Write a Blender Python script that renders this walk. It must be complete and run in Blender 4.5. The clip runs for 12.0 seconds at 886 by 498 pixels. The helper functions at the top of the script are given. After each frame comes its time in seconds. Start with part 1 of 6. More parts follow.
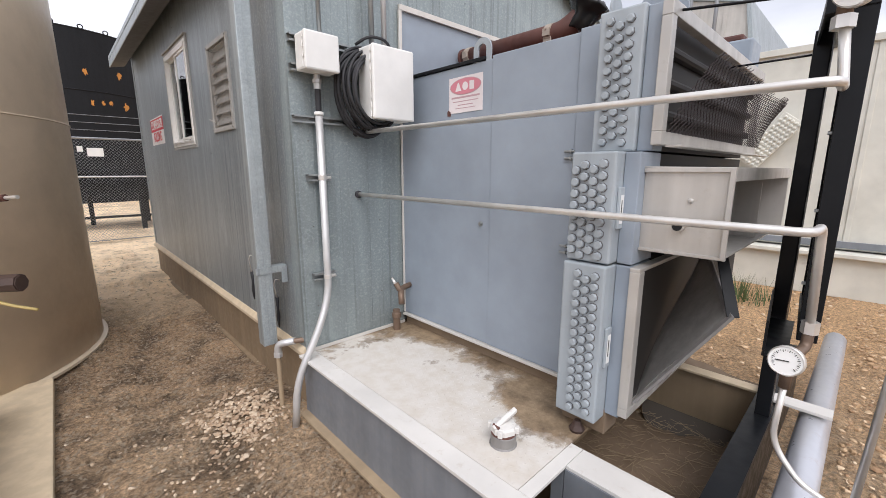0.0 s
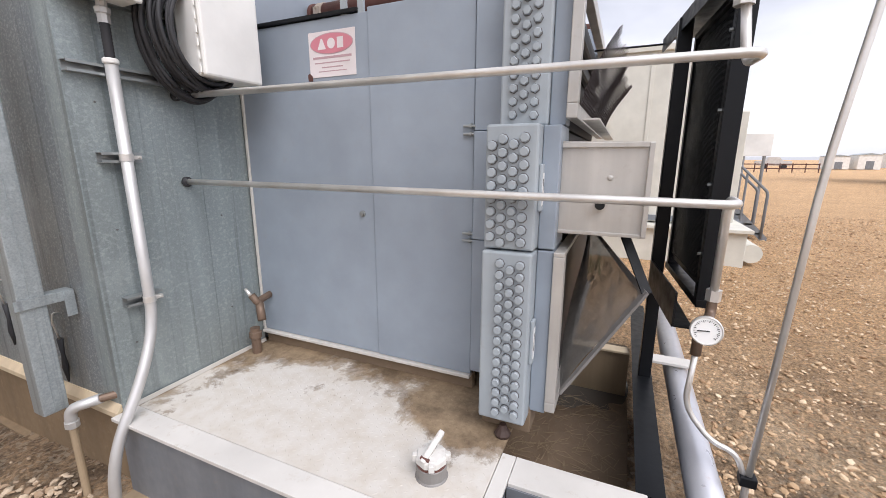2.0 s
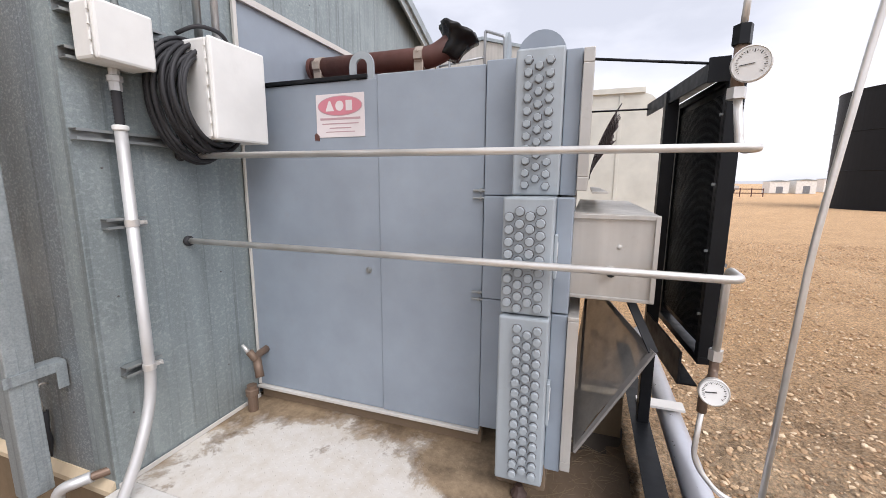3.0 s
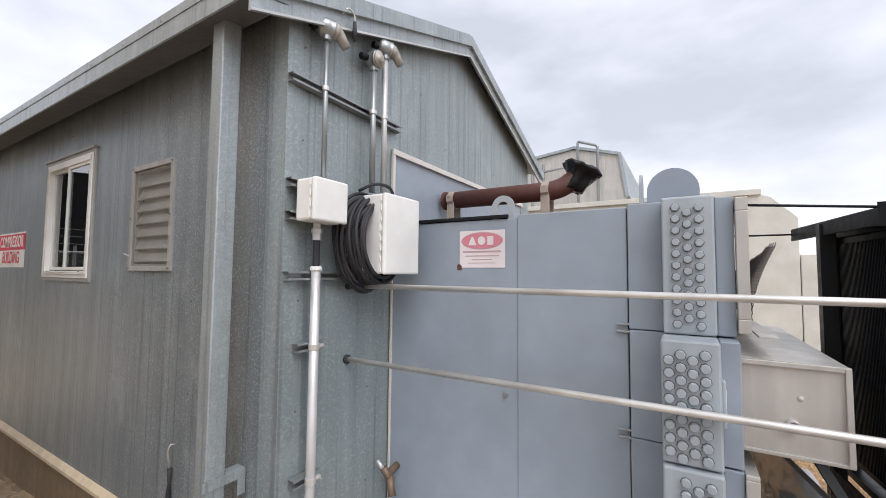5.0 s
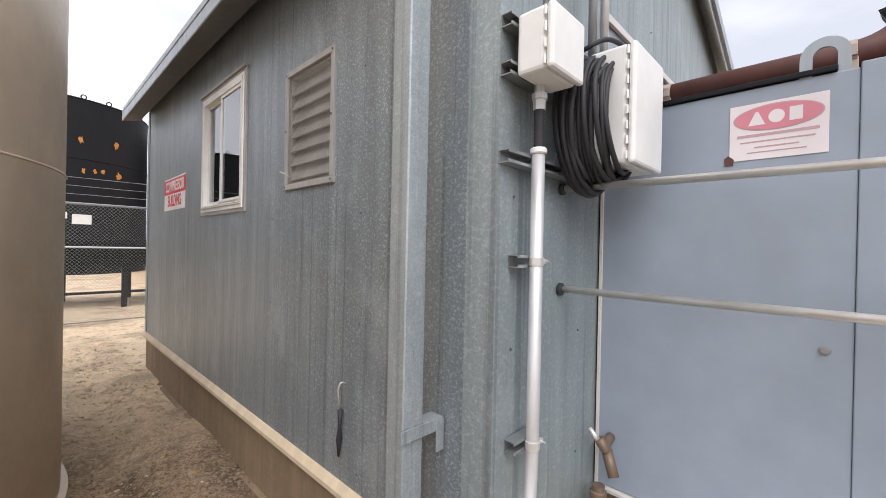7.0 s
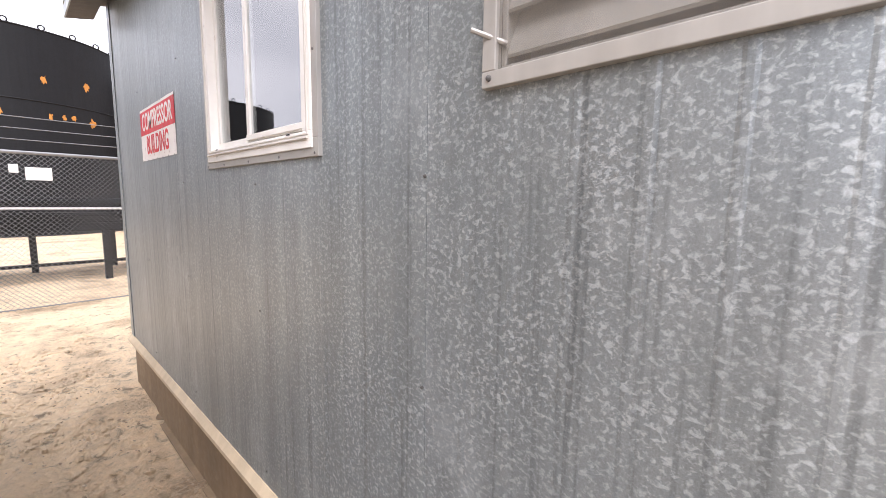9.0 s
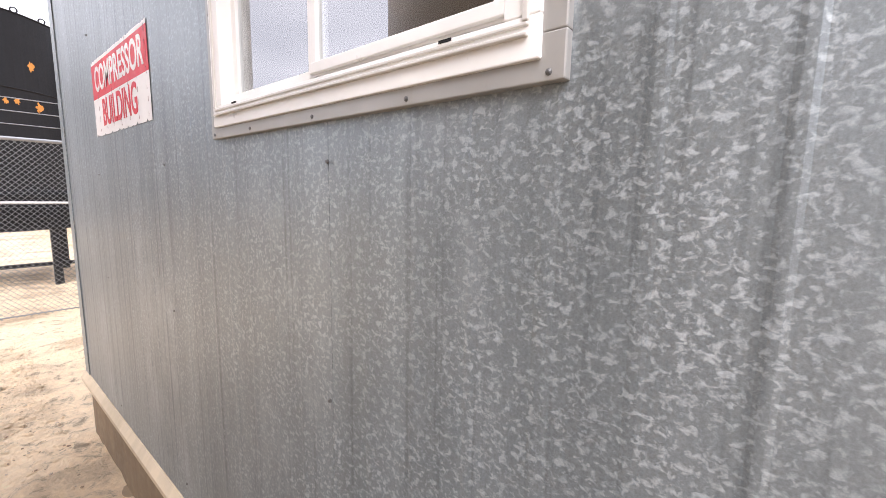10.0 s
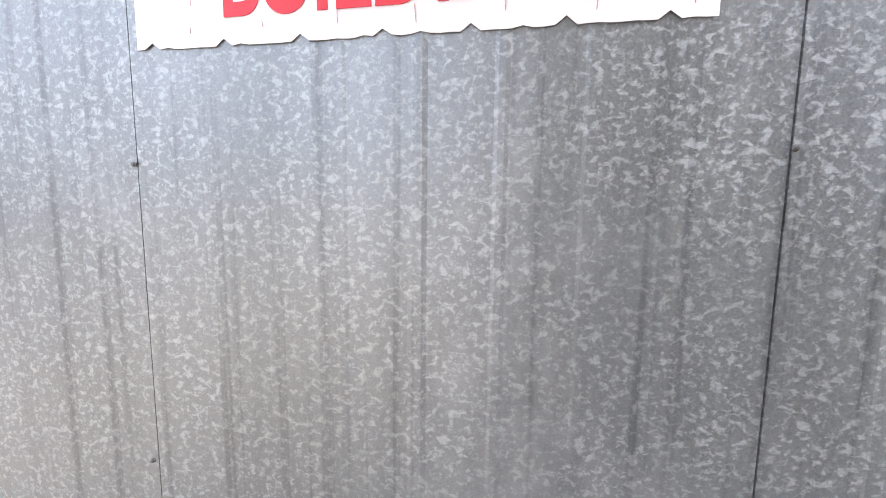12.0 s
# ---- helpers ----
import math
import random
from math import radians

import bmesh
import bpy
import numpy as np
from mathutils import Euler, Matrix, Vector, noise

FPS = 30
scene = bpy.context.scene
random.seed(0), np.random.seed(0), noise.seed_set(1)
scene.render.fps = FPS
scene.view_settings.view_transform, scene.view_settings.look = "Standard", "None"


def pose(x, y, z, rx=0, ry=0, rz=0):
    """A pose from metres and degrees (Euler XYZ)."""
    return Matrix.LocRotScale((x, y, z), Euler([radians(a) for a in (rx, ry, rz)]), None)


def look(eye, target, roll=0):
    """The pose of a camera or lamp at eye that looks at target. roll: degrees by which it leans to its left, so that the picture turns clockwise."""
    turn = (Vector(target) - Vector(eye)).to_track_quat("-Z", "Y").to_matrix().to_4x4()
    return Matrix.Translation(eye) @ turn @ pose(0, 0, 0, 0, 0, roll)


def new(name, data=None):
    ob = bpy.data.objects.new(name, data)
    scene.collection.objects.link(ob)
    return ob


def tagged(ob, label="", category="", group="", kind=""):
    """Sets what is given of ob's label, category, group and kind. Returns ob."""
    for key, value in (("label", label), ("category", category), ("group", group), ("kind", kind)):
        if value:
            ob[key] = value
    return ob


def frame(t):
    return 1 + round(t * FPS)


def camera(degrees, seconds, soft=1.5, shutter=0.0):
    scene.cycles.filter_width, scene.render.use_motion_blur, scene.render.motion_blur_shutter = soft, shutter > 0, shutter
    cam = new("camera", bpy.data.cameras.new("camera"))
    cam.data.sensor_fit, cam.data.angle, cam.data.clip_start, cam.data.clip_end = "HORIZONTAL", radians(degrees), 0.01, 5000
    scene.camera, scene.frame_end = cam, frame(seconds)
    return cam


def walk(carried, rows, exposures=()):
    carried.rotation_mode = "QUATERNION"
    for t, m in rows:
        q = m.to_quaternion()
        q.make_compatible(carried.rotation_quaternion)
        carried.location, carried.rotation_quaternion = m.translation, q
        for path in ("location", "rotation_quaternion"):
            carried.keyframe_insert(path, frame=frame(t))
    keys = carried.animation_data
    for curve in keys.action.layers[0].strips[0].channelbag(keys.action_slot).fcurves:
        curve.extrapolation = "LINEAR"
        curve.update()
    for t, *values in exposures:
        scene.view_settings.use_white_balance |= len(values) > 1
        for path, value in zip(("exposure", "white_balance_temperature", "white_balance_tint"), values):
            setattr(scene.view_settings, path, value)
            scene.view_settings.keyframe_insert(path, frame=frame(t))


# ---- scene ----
cam = camera(95.2, 12.0, 0.8)
PATH = [
    (0, (0.026, 0.062, 1.582), (1.375, 1.489, 1.2), 0.0),
    (0.5, (0.122, 0.237, 1.591), (1.597, 1.53, 1.203), 0.1),
    (1, (0.165, 0.319, 1.558), (1.77, 1.441, 1.152), -0.0),
    (1.5, (0.175, 0.38, 1.509), (1.887, 1.321, 1.08), -0.1),
    (2, (0.157, 0.463, 1.537), (1.943, 1.251, 1.102), 0.1),
    (2.5, (0.118, 0.584, 1.614), (1.952, 1.272, 1.208), 0.2),
    (2.7, (0.106, 0.603, 1.652), (1.953, 1.271, 1.273), 0.3),
    (4.3, (-0.057, 0.754, 1.854), (1.773, 1.562, 1.837), 0.4),
    (4.5, (-0.083, 0.772, 1.865), (1.72, 1.637, 1.896), 0.4),
    (5, (-0.141, 0.823, 1.885), (1.57, 1.852, 2.001), 0.5),
    (5.5, (-0.129, 0.916, 1.849), (1.474, 2.101, 2.012), 0.8),
    (6, (-0.081, 1.028, 1.758), (1.433, 2.326, 1.905), 1.0),
    (6.5, (-0.035, 1.223, 1.655), (1.423, 2.589, 1.742), 1.1),
    (7, (0.01, 1.599, 1.578), (1.447, 2.99, 1.572), 1.2),
    (7.5, (0.075, 2.039, 1.605), (1.506, 3.434, 1.509), 1.0),
    (7.7, (0.131, 2.186, 1.605), (1.541, 3.598, 1.473), 1.0),
    (9.3, (0.436, 3.628, 1.68), (1.901, 4.966, 1.423), 0.7),
    (9.5, (0.466, 3.814, 1.662), (1.947, 5.132, 1.401), 0.9),
    (10, (0.563, 4.221, 1.663), (2.095, 5.479, 1.396), 1.0),
    (10.5, (0.621, 4.703, 1.673), (2.226, 5.867, 1.405), 0.9),
    (11, (0.646, 5.169, 1.695), (2.348, 6.179, 1.406), 0.7),
    (11.5, (0.638, 5.643, 1.715), (2.453, 6.446, 1.465), 0.8),
    (12, (0.477, 6.114, 1.676), (2.433, 6.459, 1.447), 0.7),
]
walk(cam, [(t, look(eye, target, roll)) for t, eye, target, roll in PATH],
     [(0.0, 0.57, 6250, 14), (2.7, 0.63, 6250, 15), (4.3, 0.50, 6250, 13), (5.0, 0.49, 6200, 13), (6.0, 0.47, 6200, 13), (7.0, 0.68, 6250, 14), (7.7, 1.00, 6300, 16), (9.3, 1.42, 6300, 18), (10.0, 1.55, 6250, 18), (10.5, 1.72, 6150, 18), (11.0, 1.92, 6050, 17), (12.0, 2.04, 5850, 17)])

# ---- light ----
GZ = 0.06                       # level of the yard
world = bpy.data.worlds.new("overcast_sky")
scene.world = world
world.use_nodes = True
wn, wl = world.node_tree.nodes, world.node_tree.links
wn.clear()
w_out = wn.new("ShaderNodeOutputWorld")
w_bg = wn.new("ShaderNodeBackground")
w_sky = wn.new("ShaderNodeTexSky")
w_sky.sky_type, w_sky.sun_disc = "NISHITA", False
w_sky.sun_elevation, w_sky.sun_rotation = radians(48), radians(215)
w_sky.air_density, w_sky.dust_density = 1.0, 3.0
w_tc = wn.new("ShaderNodeTexCoord")
w_map = wn.new("ShaderNodeMapping")
w_map.inputs["Scale"].default_value = (1.0, 1.0, 2.6)
w_noise = wn.new("ShaderNodeTexNoise")
w_noise.inputs["Scale"].default_value, w_noise.inputs["Detail"].default_value = 1.7, 6
w_ramp = wn.new("ShaderNodeValToRGB")
w_ramp.color_ramp.elements[0].position, w_ramp.color_ramp.elements[0].color = 0.36, (5.5, 5.65, 6.0, 1)
w_ramp.color_ramp.elements[1].position, w_ramp.color_ramp.elements[1].color = 0.62, (8.8, 8.8, 9.0, 1)
w_mix = wn.new("ShaderNodeMix")
w_mix.data_type = "RGBA"
w_mix.inputs["Factor"].default_value = 0.88
wl.new(w_tc.outputs["Generated"], w_map.inputs["Vector"])
wl.new(w_map.outputs["Vector"], w_noise.inputs["Vector"])
wl.new(w_noise.outputs["Fac"], w_ramp.inputs["Fac"])
wl.new(w_sky.outputs["Color"], w_mix.inputs["A"])
wl.new(w_ramp.outputs["Color"], w_mix.inputs["B"])
wl.new(w_mix.outputs["Result"], w_bg.inputs["Color"])
w_bg.inputs["Strength"].default_value = 0.098
wl.new(w_bg.outputs["Background"], w_out.inputs["Surface"])
sun = new("sun", bpy.data.lights.new("sun", "SUN"))
sun.data.energy, sun.data.angle, sun.data.color = 1.85, radians(50), (1.0, 0.97, 0.93)
sun.matrix_world = look((-4, -5, 8), (0, 0, 0))


# ---- materials ----
class Mat:
    """A node material with a few shortcuts."""

    def __init__(self, name, rough=0.6, metal=0.0):
        self.m = bpy.data.materials.new(name)
        self.m.use_nodes = True
        self.n, self.l = self.m.node_tree.nodes, self.m.node_tree.links
        self.b = self.n["Principled BSDF"]
        self.b.inputs["Roughness"].default_value = rough
        self.b.inputs["Metallic"].default_value = metal
        self.tc = self.n.new("ShaderNodeTexCoord")
        geo = self.n.new("ShaderNodeNewGeometry")
        self.pos = geo.outputs["Position"]
        self.island = geo.outputs["Random Per Island"]
        self.rand = self.n.new("ShaderNodeObjectInfo").outputs["Random"]

    def vec(self, scale=(1, 1, 1), src=None):
        mp = self.n.new("ShaderNodeMapping")
        mp.inputs["Scale"].default_value = scale
        self.l.new(src or self.pos, mp.inputs["Vector"])
        return mp.outputs["Vector"]

    def noise(self, scale, detail=4, stretch=(1, 1, 1), rough=0.55, distort=0.0):
        t = self.n.new("ShaderNodeTexNoise")
        t.inputs["Scale"].default_value, t.inputs["Detail"].default_value = scale, detail
        t.inputs["Roughness"].default_value, t.inputs["Distortion"].default_value = rough, distort
        self.l.new(self.vec(stretch), t.inputs["Vector"])
        return t.outputs["Fac"]

    def voro(self, scale, stretch=(1, 1, 1), feature="F1", out="Distance", src=None, rnd=1.0, soft=None):
        t = self.n.new("ShaderNodeTexVoronoi")
        t.feature = feature
        t.inputs["Scale"].default_value = scale
        t.inputs["Randomness"].default_value = rnd
        if soft is not None:
            t.inputs["Smoothness"].default_value = soft
        self.l.new(src or self.vec(stretch), t.inputs["Vector"])
        return t.outputs[out]

    def ramp(self, fac, *stops):
        r = self.n.new("ShaderNodeValToRGB")
        e = r.color_ramp.elements
        while len(e) < len(stops):
            e.new(0.5)
        for el, (p, c) in zip(e, stops):
            el.position = p
            el.color = (c, c, c, 1) if isinstance(c, (int, float)) else (*c, 1)
        self.l.new(fac, r.inputs["Fac"])
        return r.outputs["Color"]

    def mix(self, fac, a, b, mode="MIX"):
        x = self.n.new("ShaderNodeMix")
        x.data_type, x.blend_type = "RGBA", mode
        for name, v in (("Factor", fac), ("A", a), ("B", b)):
            if isinstance(v, (int, float)):
                x.inputs[name].default_value = v if name == "Factor" else (v, v, v, 1)
            elif isinstance(v, tuple):
                x.inputs[name].default_value = (*v, 1)
            else:
                self.l.new(v, x.inputs[name])
        return x.outputs["Result"]

    def z(self):
        s = self.n.new("ShaderNodeSeparateXYZ")
        self.l.new(self.pos, s.inputs[0])
        return s.outputs

    def color(self, c):
        if isinstance(c, tuple):
            self.b.inputs["Base Color"].default_value = (*c, 1)
        else:
            self.l.new(c, self.b.inputs["Base Color"])
        return self

    def set(self, name, sock):
        self.l.new(sock, self.b.inputs[name])
        return self

    def bump(self, h, strength=0.3, dist=0.01):
        b = self.n.new("ShaderNodeBump")
        b.inputs["Strength"].default_value, b.inputs["Distance"].default_value = strength, dist
        self.l.new(h, b.inputs["Height"])
        self.l.new(b.outputs["Normal"], self.b.inputs["Normal"])
        return self


def galvanised(name, dark, light, metal=0.5, rough=0.46, fleck=0.011, coat=0.85):
    """Old zinc with pale worm-like flecks, faint runs, rib grime and chalky patches."""
    m = Mat(name, rough, metal)
    k = 1 / fleck
    f1 = m.ramp(m.noise(k * 0.80, 2, (1, 1, 1.3), 0.5, 0.45), (0.53, 0.0), (0.66, 1.0))
    f2 = m.ramp(m.noise(k * 1.35, 2, (1, 1, 1.1), 0.5, 0.35), (0.56, 0.0), (0.70, 0.8))
    wide = m.ramp(m.noise(6.5, 4, (1, 1, 0.8), 0.6), (0.30, 0.5), (0.62, 1.0))
    flecks = m.mix(1.0, m.mix(1.0, f1, f2, "LIGHTEN"), wide, "MULTIPLY")
    fine = m.ramp(m.noise(k * 3.2, 3, rough=0.7), (0.35, 0.86), (0.7, 1.1))
    c = m.mix(m.mix(1.0, flecks, coat, "MULTIPLY"), dark, light)
    c = m.mix(1.0, c, fine, "MULTIPLY")
    streak = m.ramp(m.noise(9, 5, (1, 1, 0.07)), (0.36, 0.82), (0.64, 1.08))
    c = m.mix(0.75, c, streak, "MULTIPLY")
    seam = m.ramp(m.noise(34, 3, (1, 1, 0.012)), (0.33, 0.66), (0.44, 1.0))
    c = m.mix(0.75, c, seam, "MULTIPLY")
    chalk = m.ramp(m.noise(2.1, 6, (1, 1, 0.6), 0.7), (0.54, 0.0), (0.76, 0.45))
    c = m.mix(chalk, c, tuple(min(1, v * 1.12) for v in light))
    m.color(c)
    m.set("Roughness", m.ramp(flecks, (0.0, rough - 0.06), (1.0, rough + 0.12)))
    m.bump(m.noise(5, 3, (1, 1, 0.5)), 0.10, 0.012)
    return m


def painted(name, c, rough=0.5, metal=0.0, dirt=(0.30, 0.24, 0.17), amount=0.35, runs=True, bump=0.06):
    m = Mat(name, rough, metal)
    big = m.ramp(m.noise(3.1, 5), (0.3, 0.86), (0.7, 1.06))
    col = m.mix(1.0, c, big, "MULTIPLY")
    if runs:
        r = m.ramp(m.noise(11, 4, (1, 1, 0.05)), (0.42, 0.88), (0.62, 1.05))
        col = m.mix(0.8, col, r, "MULTIPLY")
    spot = m.ramp(m.noise(16, 6, rough=0.75), (0.58, 0.0), (0.76, amount))
    col = m.mix(spot, col, dirt)
    m.color(col)
    m.set("Roughness", m.ramp(m.noise(22, 3), (0.3, rough - 0.08), (0.7, rough + 0.1)))
    m.bump(m.noise(60, 3), bump, 0.004)
    return m


M = {}
M["galv"] = galvanised("galvanised_siding", (0.266, 0.300, 0.314), (0.512, 0.562, 0.583))
M["galv2"] = galvanised("galvanised_gable", (0.305, 0.352, 0.356), (0.49, 0.545, 0.545), 0.45, 0.5, 0.016, 0.6)
M["trim"] = galvanised("galvanised_trim", (0.37, 0.412, 0.425), (0.50, 0.548, 0.56), 0.5, 0.45, 0.022, 0.55)
M["fascia"] = galvanised("dull_grey_fascia", (0.40, 0.44, 0.455), (0.46, 0.50, 0.515), 0.55, 0.42, 0.03, 0.4)
M["strut"] = painted("strut_channel", (0.36, 0.38, 0.38), 0.4, 0.7)
M["cooler"] = painted("grey_blue_paint", (0.285, 0.330, 0.384), 0.42, amount=0.14, runs=False, bump=0.03)
M["cooler_l"] = painted("light_grey_paint", (0.365, 0.408, 0.438), 0.45, amount=0.38, dirt=(0.26, 0.20, 0.16))
M["steel"] = painted("stainless_sheet", (0.56, 0.54, 0.505), 0.42, 0.45, amount=0.3)
M["tube"] = Mat("brushed_steel_tube", 0.34, 0.62)
M["tube"].color(M["tube"].ramp(M["tube"].noise(7, 4), (0.35, (0.64, 0.615, 0.58)), (0.65, (0.77, 0.75, 0.715))))
M["alu"] = painted("cream_aluminium", (0.66, 0.635, 0.59), 0.45, 0.1, amount=0.25, runs=False)
M["flange"] = painted("dusty_cream_aluminium", (0.40, 0.392, 0.37), 0.45, 0.3, amount=0.3, runs=False)
M["louvre"] = painted("dusty_grey_aluminium", (0.43, 0.42, 0.395), 0.5, 0.3, amount=0.3)
M["vinyl"] = painted("white_vinyl", (0.88, 0.868, 0.835), 0.35, amount=0.05, runs=False)
M["white"] = painted("white_fibreglass", (0.78, 0.775, 0.745), 0.5, amount=0.06, runs=False, bump=0.02)
M["conduit"] = painted("aluminium_conduit", (0.60, 0.595, 0.585), 0.42, 0.5, amount=0.1, runs=False)
M["black"] = painted("black_paint", (0.009, 0.010, 0.012), 0.36, amount=0.12, dirt=(0.06, 0.06, 0.06))
M["rubber"] = Mat("black_cable", 0.5).color((0.036, 0.036, 0.039))
M["tan"] = painted("tan_tank_paint", (0.61, 0.505, 0.38), 0.42, amount=0.08, runs=False)
M["tan_l"] = painted("sandy_tan_paint", (0.60, 0.49, 0.34), 0.6, amount=0.25)
M["cream"] = painted("cream_paint", (0.66, 0.65, 0.58), 0.5, amount=0.10, runs=False)
M["rust"] = painted("rusty_brown_pipe", (0.105, 0.04, 0.03), 0.6, amount=0.4, dirt=(0.16, 0.075, 0.04))
M["bronze"] = painted("rusty_brass", (0.21, 0.145, 0.105), 0.5, 0.4, amount=0.6, dirt=(0.22, 0.12, 0.07))
M["dark"] = Mat("dark_interior", 0.9).color((0.02, 0.02, 0.02))
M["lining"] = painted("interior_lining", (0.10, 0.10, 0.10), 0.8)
M["fins"] = Mat("dark_fins", 0.55, 0.3).color((0.03, 0.028, 0.027))
M["gauze"] = Mat("rusty_mesh", 0.6, 0.4).color((0.055, 0.042, 0.04))
M["flap"] = painted("weathered_sheet", (0.25, 0.24, 0.23), 0.55, 0.35, amount=0.4)
M["sand"] = painted("dusty_beam", (0.35, 0.265, 0.17), 0.8, amount=0.5)
M["red"] = painted("red_vinyl", (0.70, 0.035, 0.055), 0.5, amount=0.12, dirt=(0.7, 0.5, 0.5), runs=False)
M["signwhite"] = painted("white_vinyl_sign", (0.88, 0.865, 0.86), 0.5, amount=0.10, runs=False)
M["pink"] = painted("faded_pink_print", (0.62, 0.22, 0.27), 0.5, amount=0.1, runs=False)
M["plate"] = painted("faded_plate", (0.74, 0.68, 0.68), 0.45, amount=0.2, dirt=(0.5, 0.36, 0.33), runs=False)
M["print"] = Mat("grey_print", 0.6).color((0.45, 0.30, 0.32))
M["dial"] = Mat("white_dial", 0.4).color((0.80, 0.80, 0.78))
M["ink"] = Mat("black_ink", 0.6).color((0.03, 0.03, 0.03))
M["screw"] = Mat("zinc_screw", 0.4, 0.7).color((0.18, 0.18, 0.18))
M["orange"] = painted("rust_orange", (0.46, 0.20, 0.035), 0.7, amount=0.6, runs=False)
M["plastic"] = Mat("black_plastic_bag", 0.25).color((0.012, 0.012, 0.012))
M["grass"] = Mat("green_grass", 0.7).color((0.07, 0.10, 0.03))
M["cap_brown"] = painted("dark_brown_iron", (0.055, 0.032, 0.025), 0.6, amount=0.3, dirt=(0.12, 0.07, 0.05), runs=False)
M["yellow"] = painted("yellow_paint", (0.55, 0.42, 0.16), 0.5)
M["wire"] = Mat("fence_wire", 0.4, 0.8).color((0.30, 0.31, 0.32))


def glass_material():
    m = Mat("window_glass", 0.02)
    n, l = m.n, m.l
    mixer, tr, gl, fr = (n.new("ShaderNode" + k) for k in ("MixShader", "BsdfTransparent", "BsdfGlossy", "Fresnel"))
    gl.inputs["Roughness"].default_value = 0.01
    tr.inputs["Color"].default_value = (0.75, 0.80, 0.80, 1)
    fr.inputs["IOR"].default_value = 5.0
    l.new(fr.outputs[0], mixer.inputs[0])
    l.new(tr.outputs[0], mixer.inputs[1])
    l.new(gl.outputs[0], mixer.inputs[2])
    l.new(mixer.outputs[0], n["Material Output"].inputs["Surface"])
    return m


M["glass"] = glass_material()


def gauze_material(name, c, clear, rough=0.6):
    """Fine woven wire, seen as a thin veil."""
    m = Mat(name, rough)
    m.color(m.ramp(m.noise(14, 5, rough=0.7), (0.35, tuple(v * 0.75 for v in c)), (0.65, c)))
    n, l = m.n, m.l
    mixer, tr = n.new("ShaderNodeMixShader"), n.new("ShaderNodeBsdfTransparent")
    out = n["Material Output"].inputs["Surface"]
    own = out.links[0].from_socket
    mixer.inputs[0].default_value = clear
    l.new(own, mixer.inputs[1])
    l.new(tr.outputs[0], mixer.inputs[2])
    l.new(mixer.outputs[0], out)
    return m


M["insect_screen"] = gauze_material("insect_screen", (0.30, 0.275, 0.24), 0.8)
M["wire_cloth"] = gauze_material("wire_cloth", (0.26, 0.25, 0.235), 0.22)


def soil_material():
    m = Mat("packed_soil", 0.95)
    base = m.ramp(m.noise(0.55, 8, rough=0.62), (0.32, (0.235, 0.16, 0.10)), (0.5, (0.415, 0.28, 0.165)), (0.7, (0.60, 0.435, 0.275)))
    damp = m.ramp(m.noise(3.3, 7, rough=0.66, distort=0.6), (0.38, 0.44), (0.52, 0.98), (0.70, 1.3))
    c = m.mix(1.0, base, damp, "MULTIPLY")
    fine = m.ramp(m.noise(42, 7, rough=0.75), (0.36, 0.40), (0.5, 0.95), (0.64, 1.55))
    c = m.mix(1.0, c, fine, "MULTIPLY")
    crumbs = m.voro(60, out="Color")
    bw = m.n.new("ShaderNodeRGBToBW")
    m.l.new(crumbs, bw.inputs[0])
    c = m.mix(m.ramp(bw.outputs[0], (0.64, 0.0), (0.8, 0.6)), c, (0.50, 0.41, 0.30))
    xyz = m.z()

    def fade(sock, a, b):
        r = m.n.new("ShaderNodeMapRange")
        r.inputs["From Min"].default_value, r.inputs["From Max"].default_value = a, b
        m.l.new(sock, r.inputs["Value"])
        return r.outputs[0]

    # pale sand lies beyond the building's far end and over the open field
    pale = m.mix(m.noise(26, 6, rough=0.7), (0.80, 0.59, 0.37), (0.98, 0.79, 0.55))
    pale = m.mix(1.0, pale, m.ramp(m.noise(9, 8, rough=0.72, distort=0.5), (0.34, 0.42), (0.45, 0.98), (0.7, 1.2)), "MULTIPLY")
    patch = m.ramp(m.noise(1.1, 6, rough=0.6), (0.33, 0.25), (0.50, 1.0))
    c = m.mix(m.mix(1.0, patch, fade(xyz["Y"], 4.8, 6.6), "MULTIPLY"), c, pale)
    field = m.mix(m.noise(0.9, 7, rough=0.7), (0.46, 0.275, 0.13), (0.72, 0.47, 0.255))
    field = m.mix(1.0, field, fine, "MULTIPLY")
    c = m.mix(m.ramp(fade(xyz["X"], 1.8, 5.0), (0, 0.0), (1, 0.88)), c, field)
    m.color(c)
    m.bump(m.noise(19, 10, rough=0.78), 1.0, 0.06)
    return m


M["soil"] = soil_material()


